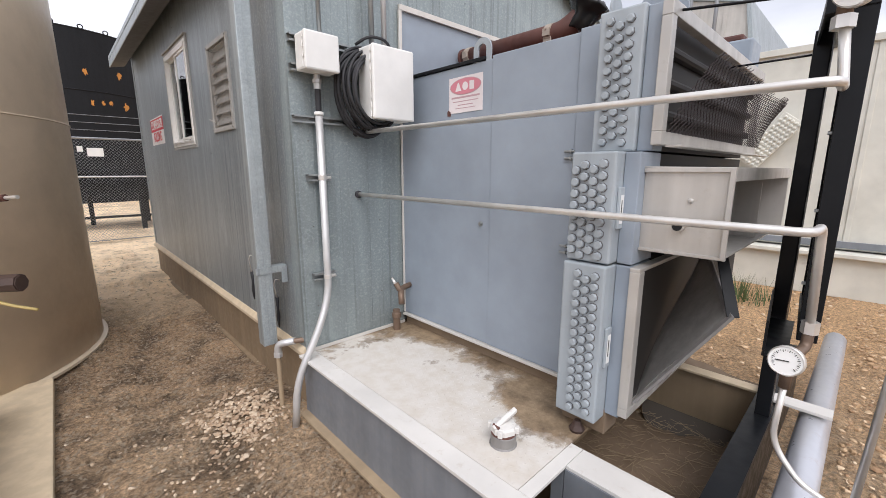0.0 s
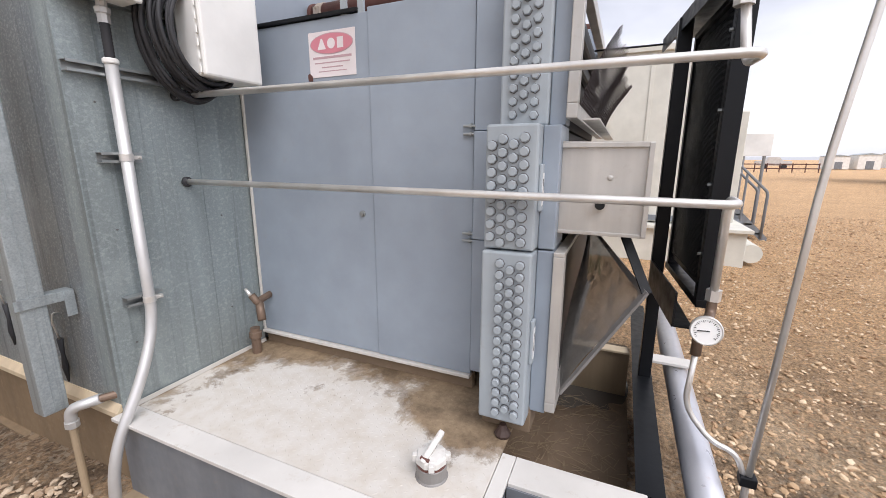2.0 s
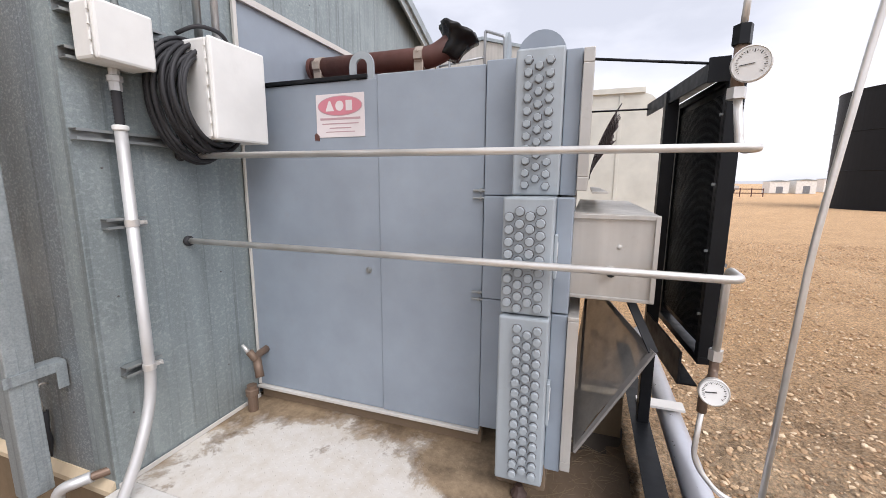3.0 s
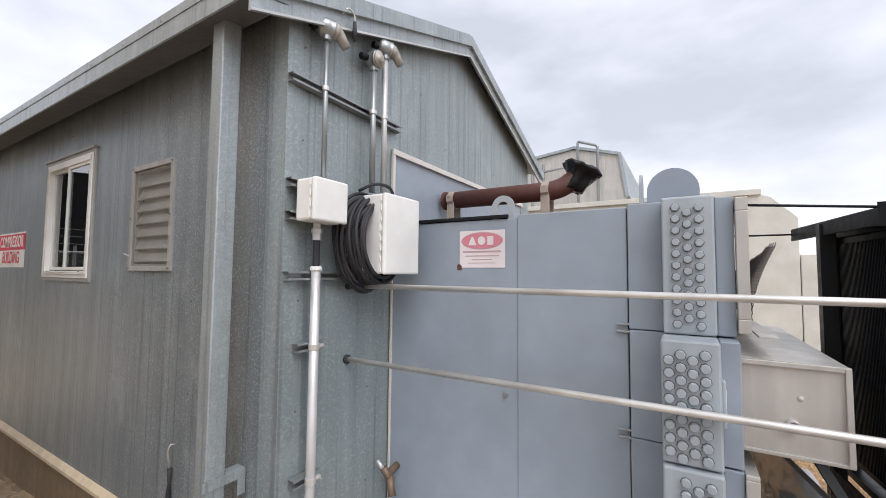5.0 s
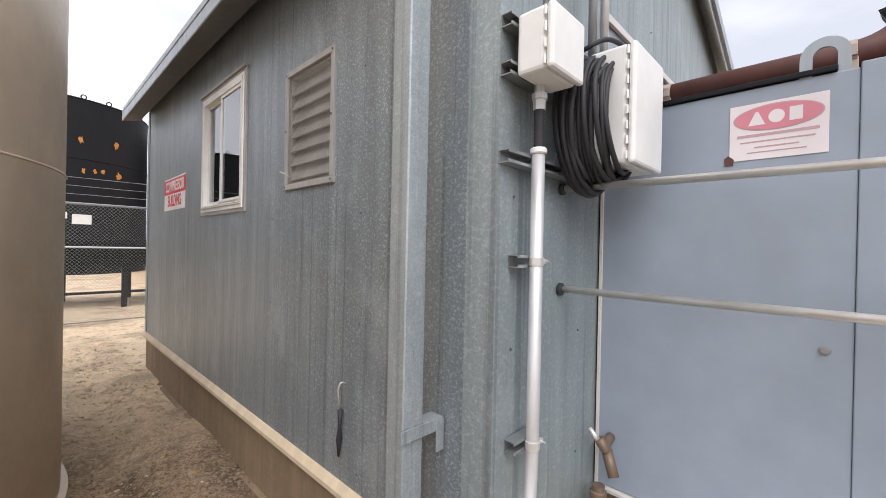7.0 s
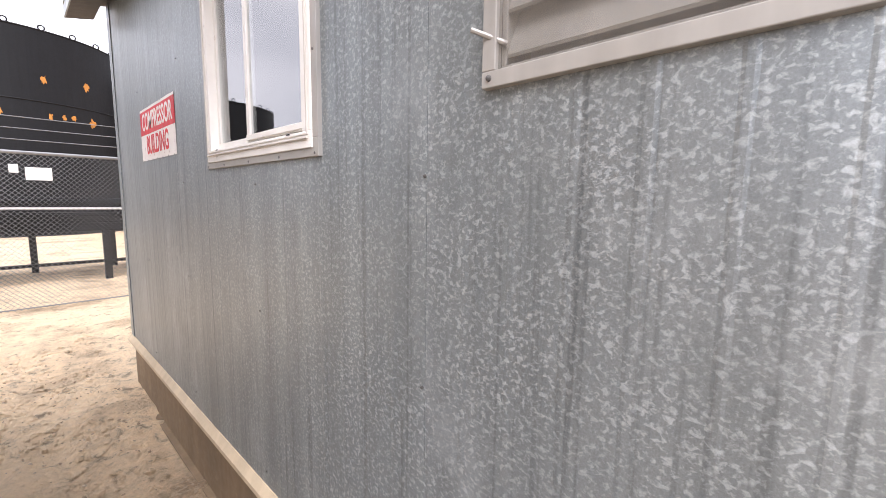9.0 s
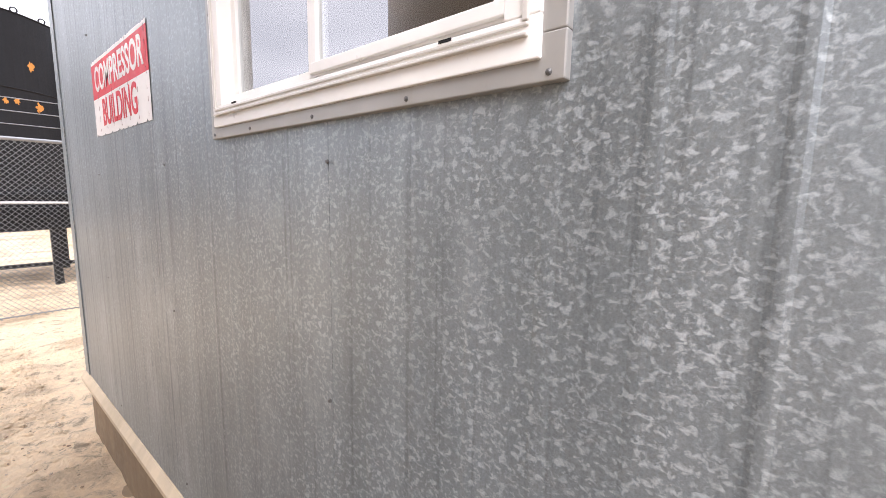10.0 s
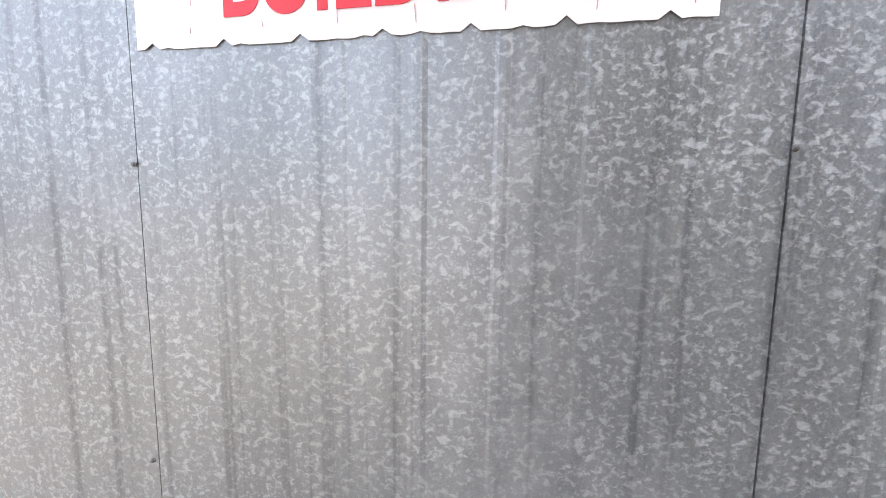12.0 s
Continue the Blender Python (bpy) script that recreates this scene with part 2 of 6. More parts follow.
def deck_material():
    m = Mat("muddy_chequer_plate", 0.5)
    mud = m.noise(4.2, 9, rough=0.72, distort=0.2)
    # mud lies where the plate runs back to the walls
    xyz = m.z()
    dx = m.n.new("ShaderNodeMapRange")
    dx.inputs["From Min"].default_value, dx.inputs["From Max"].default_value = 1.42, 1.86
    m.l.new(xyz["X"], dx.inputs["Value"])
    add = m.n.new("ShaderNodeMath")
    add.operation = "MULTIPLY_ADD"
    m.l.new(dx.outputs[0], add.inputs[0])
    add.inputs[1].default_value = 0.40
    m.l.new(mud, add.inputs[2])
    dy = m.n.new("ShaderNodeMapRange")
    dy.inputs["From Min"].default_value, dy.inputs["From Max"].default_value = 1.95, 2.36
    dy.inputs["To Max"].default_value = 0.22
    m.l.new(xyz["Y"], dy.inputs["Value"])
    add2 = m.n.new("ShaderNodeMath")
    m.l.new(add.outputs[0], add2.inputs[0])
    m.l.new(dy.outputs[0], add2.inputs[1])
    far = m.n.new("ShaderNodeVectorMath")
    far.operation = "DISTANCE"
    m.l.new(m.pos, far.inputs[0])
    far.inputs[1].default_value = (1.60, 0.93, 0.46)
    spill = m.n.new("ShaderNodeMapRange")
    spill.inputs["From Min"].default_value, spill.inputs["From Max"].default_value = 0.16, 0.40
    spill.inputs["To Min"].default_value, spill.inputs["To Max"].default_value = 0.36, 0.0
    m.l.new(far.outputs["Value"], spill.inputs["Value"])
    add3 = m.n.new("ShaderNodeMath")
    m.l.new(add2.outputs[0], add3.inputs[0])
    m.l.new(spill.outputs[0], add3.inputs[1])
    wet = m.ramp(add3.outputs[0], (0.66, 0.0), (0.71, 0.6), (0.82, 1.0))
    paint = m.mix(m.ramp(m.noise(14, 5), (0.4, 0.0), (0.75, 0.5)), (0.61, 0.58, 0.535), (0.46, 0.39, 0.30))
    brown = m.mix(m.ramp(m.noise(7, 6, rough=0.7), (0.35, 0.0), (0.65, 1.0)), (0.13, 0.09, 0.055), (0.33, 0.245, 0.155))
    m.color(m.mix(wet, paint, brown))
    m.set("Roughness", m.ramp(wet, (0, 0.42), (1, 0.7)))
    m.bump(m.noise(70, 3), 0.15, 0.004)
    return m


M["deck"] = deck_material()
M["beam_w"] = painted("pale_beam_paint", (0.63, 0.61, 0.575), 0.5, amount=0.5, dirt=(0.34, 0.25, 0.16), runs=False)
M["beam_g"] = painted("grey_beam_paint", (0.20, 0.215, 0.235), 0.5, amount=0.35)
# dark tone: painted shade under the eave, and grime rings round the plugs
M["grime_shade"] = painted("dark_grime_and_shade", (0.13, 0.125, 0.125), 0.7, runs=False)
M["cap_l"] = painted("weathered_cast_cap", (0.40, 0.375, 0.335), 0.5, 0.3, amount=0.5, runs=False)
M["dull_cream"] = painted("dull_cream_cladding", (0.50, 0.475, 0.44), 0.5, amount=0.15)
M["saddle"] = painted("dusty_strap", (0.42, 0.36, 0.30), 0.55, 0.3, amount=0.6, dirt=(0.16, 0.075, 0.04), runs=False)
M["chipped"] = painted("chipped_white_paint", (0.62, 0.605, 0.575), 0.5, amount=0.8, dirt=(0.25, 0.13, 0.08), runs=False)
M["straw"] = Mat("dry_straw", 0.8).color((0.25, 0.19, 0.115))
M["beam_d"] = painted("dusty_brown_beam", (0.23, 0.165, 0.10), 0.75, amount=0.6, dirt=(0.36, 0.27, 0.17))
M["silver"] = painted("silver_paint", (0.58, 0.59, 0.63), 0.35, 0.5, amount=0.25, dirt=(0.30, 0.16, 0.08), runs=False)
M["mud"] = painted("dried_mud", (0.21, 0.15, 0.098), 0.9, amount=0.5, runs=False, bump=0.6)
M["wetmud"] = painted("wet_mud", (0.175, 0.122, 0.078), 0.7, amount=0.5, dirt=(0.20, 0.145, 0.095), runs=False, bump=0.8)
M["water"] = Mat("muddy_water", 0.04).color((0.11, 0.10, 0.09))
M["tank_b"] = painted("black_tank_paint", (0.008, 0.009, 0.011), 0.55, amount=0.25, dirt=(0.022, 0.022, 0.024))
for dull in ("black", "tank_b", "fins", "gauze", "dark", "rubber", "plastic"):
    M[dull].b.inputs["Specular IOR Level"].default_value = 0.22
M["stone"] = Mat("field_stone", 0.85)
M["stone"].color(M["stone"].mix(M["stone"].ramp(M["stone"].noise(40, 4), (0.45, 0.0), (0.7, 0.6)), M["stone"].ramp(M["stone"].island, (0, (0.30, 0.20, 0.125)), (0.5, (0.44, 0.325, 0.215)), (1, (0.62, 0.50, 0.37))), (0.30, 0.24, 0.18)))
M["gravel"] = Mat("tan_gravel", 0.85)
M["gravel"].color(M["gravel"].mix(M["gravel"].ramp(M["gravel"].noise(40, 4), (0.4, 0.0), (0.6, 0.5)), M["gravel"].ramp(M["gravel"].island, (0, (0.26, 0.15, 0.08)), (0.55, (0.52, 0.355, 0.205)), (1, (0.76, 0.61, 0.43))), (0.42, 0.28, 0.16)))


# ---- mesh helpers ----
def mat4(name):
    return M[name].m


def part(name, bm, material, parent=None, label="", smooth=False):
    me = bpy.data.meshes.new(name)
    bm.normal_update()
    bm.to_mesh(me)
    bm.free()
    if smooth:
        for p in me.polygons:
            p.use_smooth = True
    me.materials.append(mat4(material))
    ob = new(name, me)
    if parent:
        ob.parent = parent
        ob.matrix_parent_inverse = Matrix.Translation(parent.matrix_basis.translation).inverted()
    if label:
        ob["label"] = label
    return ob


def thing(name, at, label, category, group="", kind=""):
    """An empty at the base of a thing; parts are given in world places."""
    ob = new(name)
    ob.empty_display_size = 0.05
    ob.location = at
    return tagged(ob, label, category, group, kind)


def bm_box(lo, hi, bevel=0.0, bm=None, m=None):
    own = bmesh.new()
    c = [(a + b) / 2 for a, b in zip(lo, hi)]
    s = [abs(b - a) for a, b in zip(lo, hi)]
    bmesh.ops.create_cube(own, size=1, matrix=Matrix.Translation(c) @ Matrix.Diagonal((*s, 1)))
    if bevel:
        bmesh.ops.bevel(own, geom=own.edges[:], offset=min(bevel, min(s) * 0.45), segments=2, affect="EDGES", profile=0.5)
    if m is not None:
        bmesh.ops.transform(own, matrix=m, verts=own.verts)
    if bm is None:
        return own
    return merge(bm, own)


def merge(bm, own):
    me = bpy.data.meshes.new("tmp")
    own.to_mesh(me)
    own.free()
    bm.from_mesh(me)
    bpy.data.meshes.remove(me)
    return bm


def bm_rod(a, b, r, seg=16, r2=None, bevel=0.0, bm=None):
    own = bmesh.new()
    a, b = Vector(a), Vector(b)
    d = b - a
    m = Matrix.Translation((a + b) / 2) @ d.to_track_quat("Z", "Y").to_matrix().to_4x4()
    bmesh.ops.create_cone(own, cap_ends=True, segments=seg, radius1=r, radius2=r if r2 is None else r2, depth=d.length, matrix=m)
    if bevel:
        rim = [e for e in own.edges if len(e.link_faces) == 2 and max(len(f.verts) for f in e.link_faces) > 4]
        bmesh.ops.bevel(own, geom=rim, offset=bevel, segments=2, affect="EDGES")
    return own if bm is None else merge(bm, own)


def rounded(points, r, n=6):
    """A path with its corners rounded."""
    pts = [Vector(p) for p in points]
    out = [pts[0]]
    for a, b, c in zip(pts, pts[1:], pts[2:]):
        u, v = (a - b), (c - b)
        k = min(r, u.length * 0.48, v.length * 0.48)
        p, q = b + u.normalized() * k, b + v.normalized() * k
        for i in range(n + 1):
            t = i / n
            out.append(p * (1 - t) ** 2 + b * 2 * t * (1 - t) + q * t * t)
    out.append(pts[-1])
    return out


def bm_tube(path, r, seg=10, closed=False, bm=None):
    own = bmesh.new()
    pts = [Vector(p) for p in path]
    n = len(pts)
    rings, up = [], None
    for i, p in enumerate(pts):
        if closed:
            d = pts[(i + 1) % n] - pts[i - 1]
        else:
            d = pts[min(i + 1, n - 1)] - pts[max(i - 1, 0)]
        d.normalize()
        if up is None:
            up = d.orthogonal().normalized()
        up = (up - d * up.dot(d)).normalized()
        side = d.cross(up)
        rr = r[i] if isinstance(r, (list, tuple)) else r
        rings.append([own.verts.new(p + (up * math.cos(a) + side * math.sin(a)) * rr) for a in (2 * math.pi * k / seg for k in range(seg))])
    pairs = list(zip(rings, rings[1:])) + ([(rings[-1], rings[0])] if closed else [])
    for u, v in pairs:
        for k in range(seg):
            own.faces.new((u[k], u[(k + 1) % seg], v[(k + 1) % seg], v[k])).smooth = True
    if not closed:
        own.faces.new(rings[0][::-1])
        own.faces.new(rings[-1])
    bmesh.ops.recalc_face_normals(own, faces=own.faces)
    return own if bm is None else merge(bm, own)


def bm_lathe(profile, centre, axis, seg=24, bm=None):
    """Turns (radius, height) pairs about an axis."""
    own = bmesh.new()
    q = Vector(axis).to_track_quat("Z", "Y").to_matrix().to_4x4()
    rings = []
    for r, h in profile:
        rings.append([own.verts.new((max(r, 1e-4) * math.cos(a), max(r, 1e-4) * math.sin(a), h)) for a in (2 * math.pi * k / seg for k in range(seg))])
    for u, v in zip(rings, rings[1:]):
        for k in range(seg):
            own.faces.new((u[k], u[(k + 1) % seg], v[(k + 1) % seg], v[k]))
    own.faces.new(rings[0][::-1])
    own.faces.new(rings[-1])
    bmesh.ops.recalc_face_normals(own, faces=own.faces)
    bmesh.ops.transform(own, matrix=Matrix.Translation(centre) @ q, verts=own.verts)
    return own if bm is None else merge(bm, own)


def bm_prism(outline, axis, lo, hi, bm=None, bevel=0.0):
    """Extrudes a flat outline: axis 'x' takes (y, z) pairs, 'y' takes (x, z), 'z' takes (x, y)."""
    own = bmesh.new()

    def at(p, h):
        return {"x": (h, p[0], p[1]), "y": (p[0], h, p[1]), "z": (p[0], p[1], h)}[axis]

    a = [own.verts.new(at(p, lo)) for p in outline]
    b = [own.verts.new(at(p, hi)) for p in outline]
    own.faces.new(a)
    own.faces.new(b[::-1])
    for i in range(len(a)):
        j = (i + 1) % len(a)
        own.faces.new((a[j], a[i], b[i], b[j]))
    bmesh.ops.recalc_face_normals(own, faces=own.faces)
    if bevel:
        bmesh.ops.bevel(own, geom=own.edges[:], offset=bevel, segments=2, affect="EDGES")
    return own if bm is None else merge(bm, own)


def bm_frame(axis, u0, u1, z0, z1, w, lo, hi, bevel=0.002):
    """Four mitred-looking bars round an opening in the plane across the axis."""
    bm = bmesh.new()
    for a0, a1, b0, b1 in ((u0, u1, z1 - w, z1), (u0, u1, z0, z0 + w), (u0, u0 + w, z0 + w, z1 - w), (u1 - w, u1, z0 + w, z1 - w)):
        if axis == "x":
            bm_box((lo, a0, b0), (hi, a1, b1), bevel, bm)
        else:
            bm_box((a0, lo, b0), (a1, hi, b1), bevel, bm)
    return bm


def bm_strip(bm, a, b, w):
    d = (b - a).normalized()
    s = d.orthogonal().normalized() * w / 2
    t = d.cross(s).normalized() * w / 4
    q = [bm.verts.new(p + o) for p in (a, b) for o in (s, t, -s, -t)]
    for k in range(4):
        bm.faces.new((q[k], q[(k + 1) % 4], q[4 + (k + 1) % 4], q[4 + k]))


def text_mesh(body, size, depth=0.0005):
    cu = bpy.data.curves.new("lettering", "FONT")
    cu.body, cu.size, cu.extrude = body, size, depth
    cu.align_x, cu.align_y = "CENTER", "CENTER"
    cu.offset = size * 0.018
    tmp = new("lettering", cu)
    bpy.context.view_layer.update()
    me = bpy.data.meshes.new_from_object(tmp.evaluated_get(bpy.context.evaluated_depsgraph_get()))
    bpy.data.objects.remove(tmp)
    return me


# ---- ground ----
def ground():
    """One sheet, fine near the walk and coarse towards the horizon."""
    def axis(lo, hi, step):
        a = [lo + i * step for i in range(int((hi - lo) / step) + 1)]
        k, far = step, []
        while a[-1] + sum(far) < 2500:
            k *= 1.35
            far.append(k)
        left, right = [a[0]], [a[-1]]
        for s in far:
            left.append(left[-1] - s)
            right.append(right[-1] + s)
        return left[:0:-1] + a + right[1:]

    xs, ys = axis(-2.0, 5.5, 0.042), axis(-1.6, 10.5, 0.042)
    verts, faces = [], []
    for y in ys:
        for x in xs:
            near = max(0.0, 1 - max(abs(x - 1.0) - 4, 0) / 10) * max(0.0, 1 - max(abs(y - 4) - 6, 0) / 10)
            h = 0.05 * noise.noise((x * 0.9, y * 0.9, 3)) + 0.022 * noise.noise((x * 4, y * 4, 7)) + 0.017 * noise.noise((x * 11, y * 11, 1)) + 0.011 * noise.noise((x * 24, y * 24, 5))
            rut = -0.035 * math.exp(-((x - 0.45 - 0.06 * math.sin(y * 1.3)) / 0.16) ** 2) * (1 if -1 < y < 9 else 0)
            verts.append((x, y, GZ + (h + rut) * near))
    w = len(xs)
    for j in range(len(ys) - 1):
        for i in range(w - 1):
            faces.append((j * w + i, j * w + i + 1, (j + 1) * w + i + 1, (j + 1) * w + i))
    me = bpy.data.meshes.new("ground")
    me.from_pydata(verts, [], faces)
    for p in me.polygons:
        p.use_smooth = True
    me.materials.append(mat4("soil"))
    tagged(new("ground", me), "dry brown packed soil with pale sand patches", "ground", kind="structure")


ground()

# ---- compressor building ----
WX, EY, FY = 1.03, 2.36, 7.55          # face of the long wall, of the end wall, far end
WZ, EAVE, PEAK, PX, RX = 0.47, 3.10, 3.79, 2.66, 4.29
SZ_DECK = 0.46
WIN = (4.42, 5.38, 1.795, 2.76)        # y0 y1 z0 z1
LOU = (3.316, 3.822, 1.884, 2.527)


def sheet_profile(u0, u1):
    """(u, depth) pairs of a rolled sheet: small ribs, and a lap at its end."""
    out, pitch = [(u0, 0.0)], 0.1131
    k = 1
    while u0 + k * pitch < u1 - 0.03:
        c = u0 + k * pitch
        big = k % 4 == 0
        w, d = (0.014, 0.0011) if big else (0.010, 0.0007)
        out += [(c - w, 0.0), (c - w * 0.45, d), (c + w * 0.45, d), (c + w, 0.0)]
        k += 1
    return out + [(u1 - 0.028, 0.0), (u1 - 0.004, 0.0008), (u1 - 0.001, 0.0008), (u1 - 0.0006, -0.004), (u1 + 0.0010, -0.004), (u1 + 0.0014, 0.0)]


def sheet(parent, axis, plane, u0, u1, z0, top, holes, material):
    """One rolled sheet; top(u) is its upper end, holes are (u0, u1, z0, z1)."""
    prof = sheet_profile(u0, u1)
    cuts = sorted({c for h in holes for c in h[:2] if u0 < c < u1})
    for c in cuts:
        for a, b in zip(prof, prof[1:]):
            if a[0] < c < b[0]:
                t = (c - a[0]) / (b[0] - a[0])
                prof.append((c, a[1] + t * (b[1] - a[1])))
                prof.sort()
                break
    bm = bmesh.new()
    for (a, da), (b, db) in zip(prof, prof[1:]):
        mid = (a + b) / 2
        spans = [(z0, None)]
        for h in holes:
            if h[0] - 1e-6 < mid < h[1] + 1e-6:
                spans = [(z0, h[2]), (h[3], None)] if h[2] > z0 else [(h[3], None)]
        for lo, hi in spans:
            q = []
            for u, d, z in ((a, da, lo), (b, db, lo), (b, db, top(b) if hi is None else hi), (a, da, top(a) if hi is None else hi)):
                q.append(bm.verts.new((plane - d, u, z) if axis == "x" else (u, plane - d, z)))
            if (q[3].co - q[0].co).length > 1e-4:
                f = bm.faces.new(q if axis == "y" else q[::-1])
    bmesh.ops.remove_doubles(bm, verts=bm.verts, dist=0.0002)
    return part("sheet", bm, material, parent, smooth=False)


def screws(parent, axis, plane, spots):
    bm0 = bm_lathe([(0.0045, 0), (0.0045, 0.0012), (0.003, 0.002), (0.003, 0.0045), (0.0018, 0.005)], (0, 0, 0), (-1, 0, 0) if axis == "x" else (0, -1, 0), 8)
    first = None
    for u, z in spots:
        at = Vector((plane, u, z)) if axis == "x" else Vector((u, plane, z))
        if first is None:
            first = part("screw", bm0, "screw")
            ob = first
        else:
            ob = new("screw", first.data)
        ob.location = at
        ob.parent = parent
        ob.matrix_parent_inverse = Matrix.Translation(parent.matrix_basis.translation).inverted()


def building():
    # long wall
    west = thing("wall_west", (WX, 5, WZ), "weathered galvanised ribbed sheet metal wall", "wall", kind="structure")
    edges = [EY + 0.012, 3.08, 3.985, 4.89, 5.795, 6.70, FY - 0.011]
    for a, b in zip(edges, edges[1:]):
        sheet(west, "x", WX, a + 0.0014, b, WZ, lambda u: 3.17, [WIN, LOU], "galv")
    rnd = random.Random(3)
    spots = []
    for e in edges[1:-1]:
        for z in (0.58, 1.235, 1.735, 2.35, 2.92):
            inside = any(h[0] - 0.05 < e < h[1] + 0.05 and h[2] - 0.05 < z < h[3] + 0.05 for h in (WIN, LOU))
            if not inside:
                spots.append((e + rnd.uniform(-0.008, 0.008), z + rnd.uniform(-0.015, 0.015)))
    screws(west, "x", WX - 0.004, spots)
    # end wall with its gable
    south = thing("wall_south", (2.6, EY, WZ), "galvanised ribbed sheet metal gable wall", "wall", kind="structure")

    def roofline(u):
        return PEAK - 0.06 - abs(u - PX) * (PEAK - EAVE) / (PX - 0.8)

    hole = (1.80, 4.05, WZ, 2.62)
    e2 = [WX + 0.012, 1.52, 2.42, 3.32, RX - 0.011]
    for a, b in zip(e2, e2[1:]):
        sheet(south, "y", EY, a + 0.0014, b, WZ, roofline, [hole], "galv2")
    screws(south, "y", EY - 0.004, [(u, z) for u in (1.12, 1.60) for z in (0.75, 1.25, 1.75, 2.5, 2.95) if not (u > 1.5 and 1.6 < z < 2.6)] + [(2.42, 2.8), (3.32, 2.8), (2.1, 3.1)])
    # walls that close the building
    for name, lo, hi in (("wall_north", (WX + 0.012, FY - 0.06, WZ), (RX, FY, 3.05)), ("wall_east", (RX - 0.05, EY + 0.1, WZ), (RX, FY - 0.06, 3.05))):
        tagged(part(name, bm_box(lo, hi), "galv"), "galvanised sheet metal wall", "wall", kind="structure")
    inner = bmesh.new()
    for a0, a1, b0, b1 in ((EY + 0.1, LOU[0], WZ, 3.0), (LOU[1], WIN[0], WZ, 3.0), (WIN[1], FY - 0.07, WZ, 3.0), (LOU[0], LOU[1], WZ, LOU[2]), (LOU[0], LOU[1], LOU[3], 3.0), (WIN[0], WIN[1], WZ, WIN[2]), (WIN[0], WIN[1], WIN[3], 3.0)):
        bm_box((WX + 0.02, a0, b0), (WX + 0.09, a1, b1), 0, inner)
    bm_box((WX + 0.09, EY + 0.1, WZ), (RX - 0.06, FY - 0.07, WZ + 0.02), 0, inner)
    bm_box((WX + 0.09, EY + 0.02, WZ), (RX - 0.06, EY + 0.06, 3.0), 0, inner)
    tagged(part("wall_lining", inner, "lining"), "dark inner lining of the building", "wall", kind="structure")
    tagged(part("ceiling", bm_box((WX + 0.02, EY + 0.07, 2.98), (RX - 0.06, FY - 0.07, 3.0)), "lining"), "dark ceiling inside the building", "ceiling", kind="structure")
    # corner trims
    trim = thing("trim_corner", (WX, EY, WZ), "galvanised steel corner trim", "trim", kind="structure")
    bm = bm_prism([(WX - 0.007, EY - 0.007), (1.105, EY - 0.007), (1.105, EY - 0.004), (WX + 0.004, EY + 0.004), (WX - 0.004, 2.475), (WX - 0.007, 2.475)], "z", WZ - 0.01, 3.12)
    part("corner_sheet", bm, "galv2", trim)
    tr2 = thing("trim_corner", (WX, FY, WZ), "galvanised steel corner trim", "trim", kind="structure")
    part("corner_sheet", bm_prism([(WX - 0.006, FY - 0.09), (WX - 0.006, FY + 0.006), (WX + 0.1, FY + 0.006), (WX + 0.1, FY + 0.001), (WX, FY), (WX - 0.001, FY - 0.09)], "z", WZ - 0.01, 3.12), "galv", tr2)
    # base angle
    base = thing("trim_base", (WX, 5, WZ), "dusty cream base flashing along the wall foot", "trim", kind="structure")
    part("flashing", bm_prism([(WX - 0.001, WZ + 0.03), (WX - 0.006, WZ + 0.03), (WX - 0.03, WZ - 0.005), (WX - 0.03, WZ - 0.028), (WX - 0.024, WZ - 0.028), (WX - 0.022, WZ - 0.01), (WX - 0.001, WZ)], "y", EY, FY + 0.02), "tan_l", base)
    foot = thing("trim_base", (1.4, EY, SZ_DECK), "thin pale flashing at the end wall foot", "trim", kind="structure")
    part("flashing", bm_box((WX, EY - 0.013, SZ_DECK + 0.004), (1.795, EY - 0.0075, SZ_DECK + 0.026), 0.001), "alu", foot)
    # roof
    roof = thing("roof", (PX, 5, 3.0), "galvanised metal roof with box gutter", "roof", kind="structure")
    y0, y1 = EY - 0.075, FY + 0.08
    k = (PEAK - EAVE) / (PX - 0.8)
    for s, x in ((-1, 0.78), (1, 2 * PX - 0.78)):
        ze = PEAK - abs(x - PX) * k
        part("roof_sheet", bm_prism([(x, ze), (PX, PEAK), (PX, PEAK - 0.012), (x, ze - 0.012)], "y", y0, y1), "trim", roof)
        # rake trim over the gable
        part("rake_trim", bm_prism([(x, ze + 0.008), (PX, PEAK + 0.008), (PX, PEAK - 0.18), (x, ze - 0.18)], "y", y0 - 0.012, y0), "trim", roof)
        part("rake_fold", bm_prism([(x, ze - 0.012), (PX, PEAK - 0.012), (PX, PEAK - 0.095), (x, ze - 0.095)], "y", y0 - 0.034, y0 - 0.0125), "trim", roof)
        part("rake_lip", bm_prism([(x, ze - 0.170), (PX, PEAK - 0.170), (PX, PEAK - 0.181), (x, ze - 0.181)], "y", y0 - 0.020, y0 - 0.0125), "conduit", roof)
    part("gutter", bm_prism([(0.80, 3.135), (0.785, 3.135), (0.782, 2.992), (0.790, 2.990), (0.792, 3.128), (0.80, 3.128)], "y", y0 - 0.012, y1), "fascia", roof)
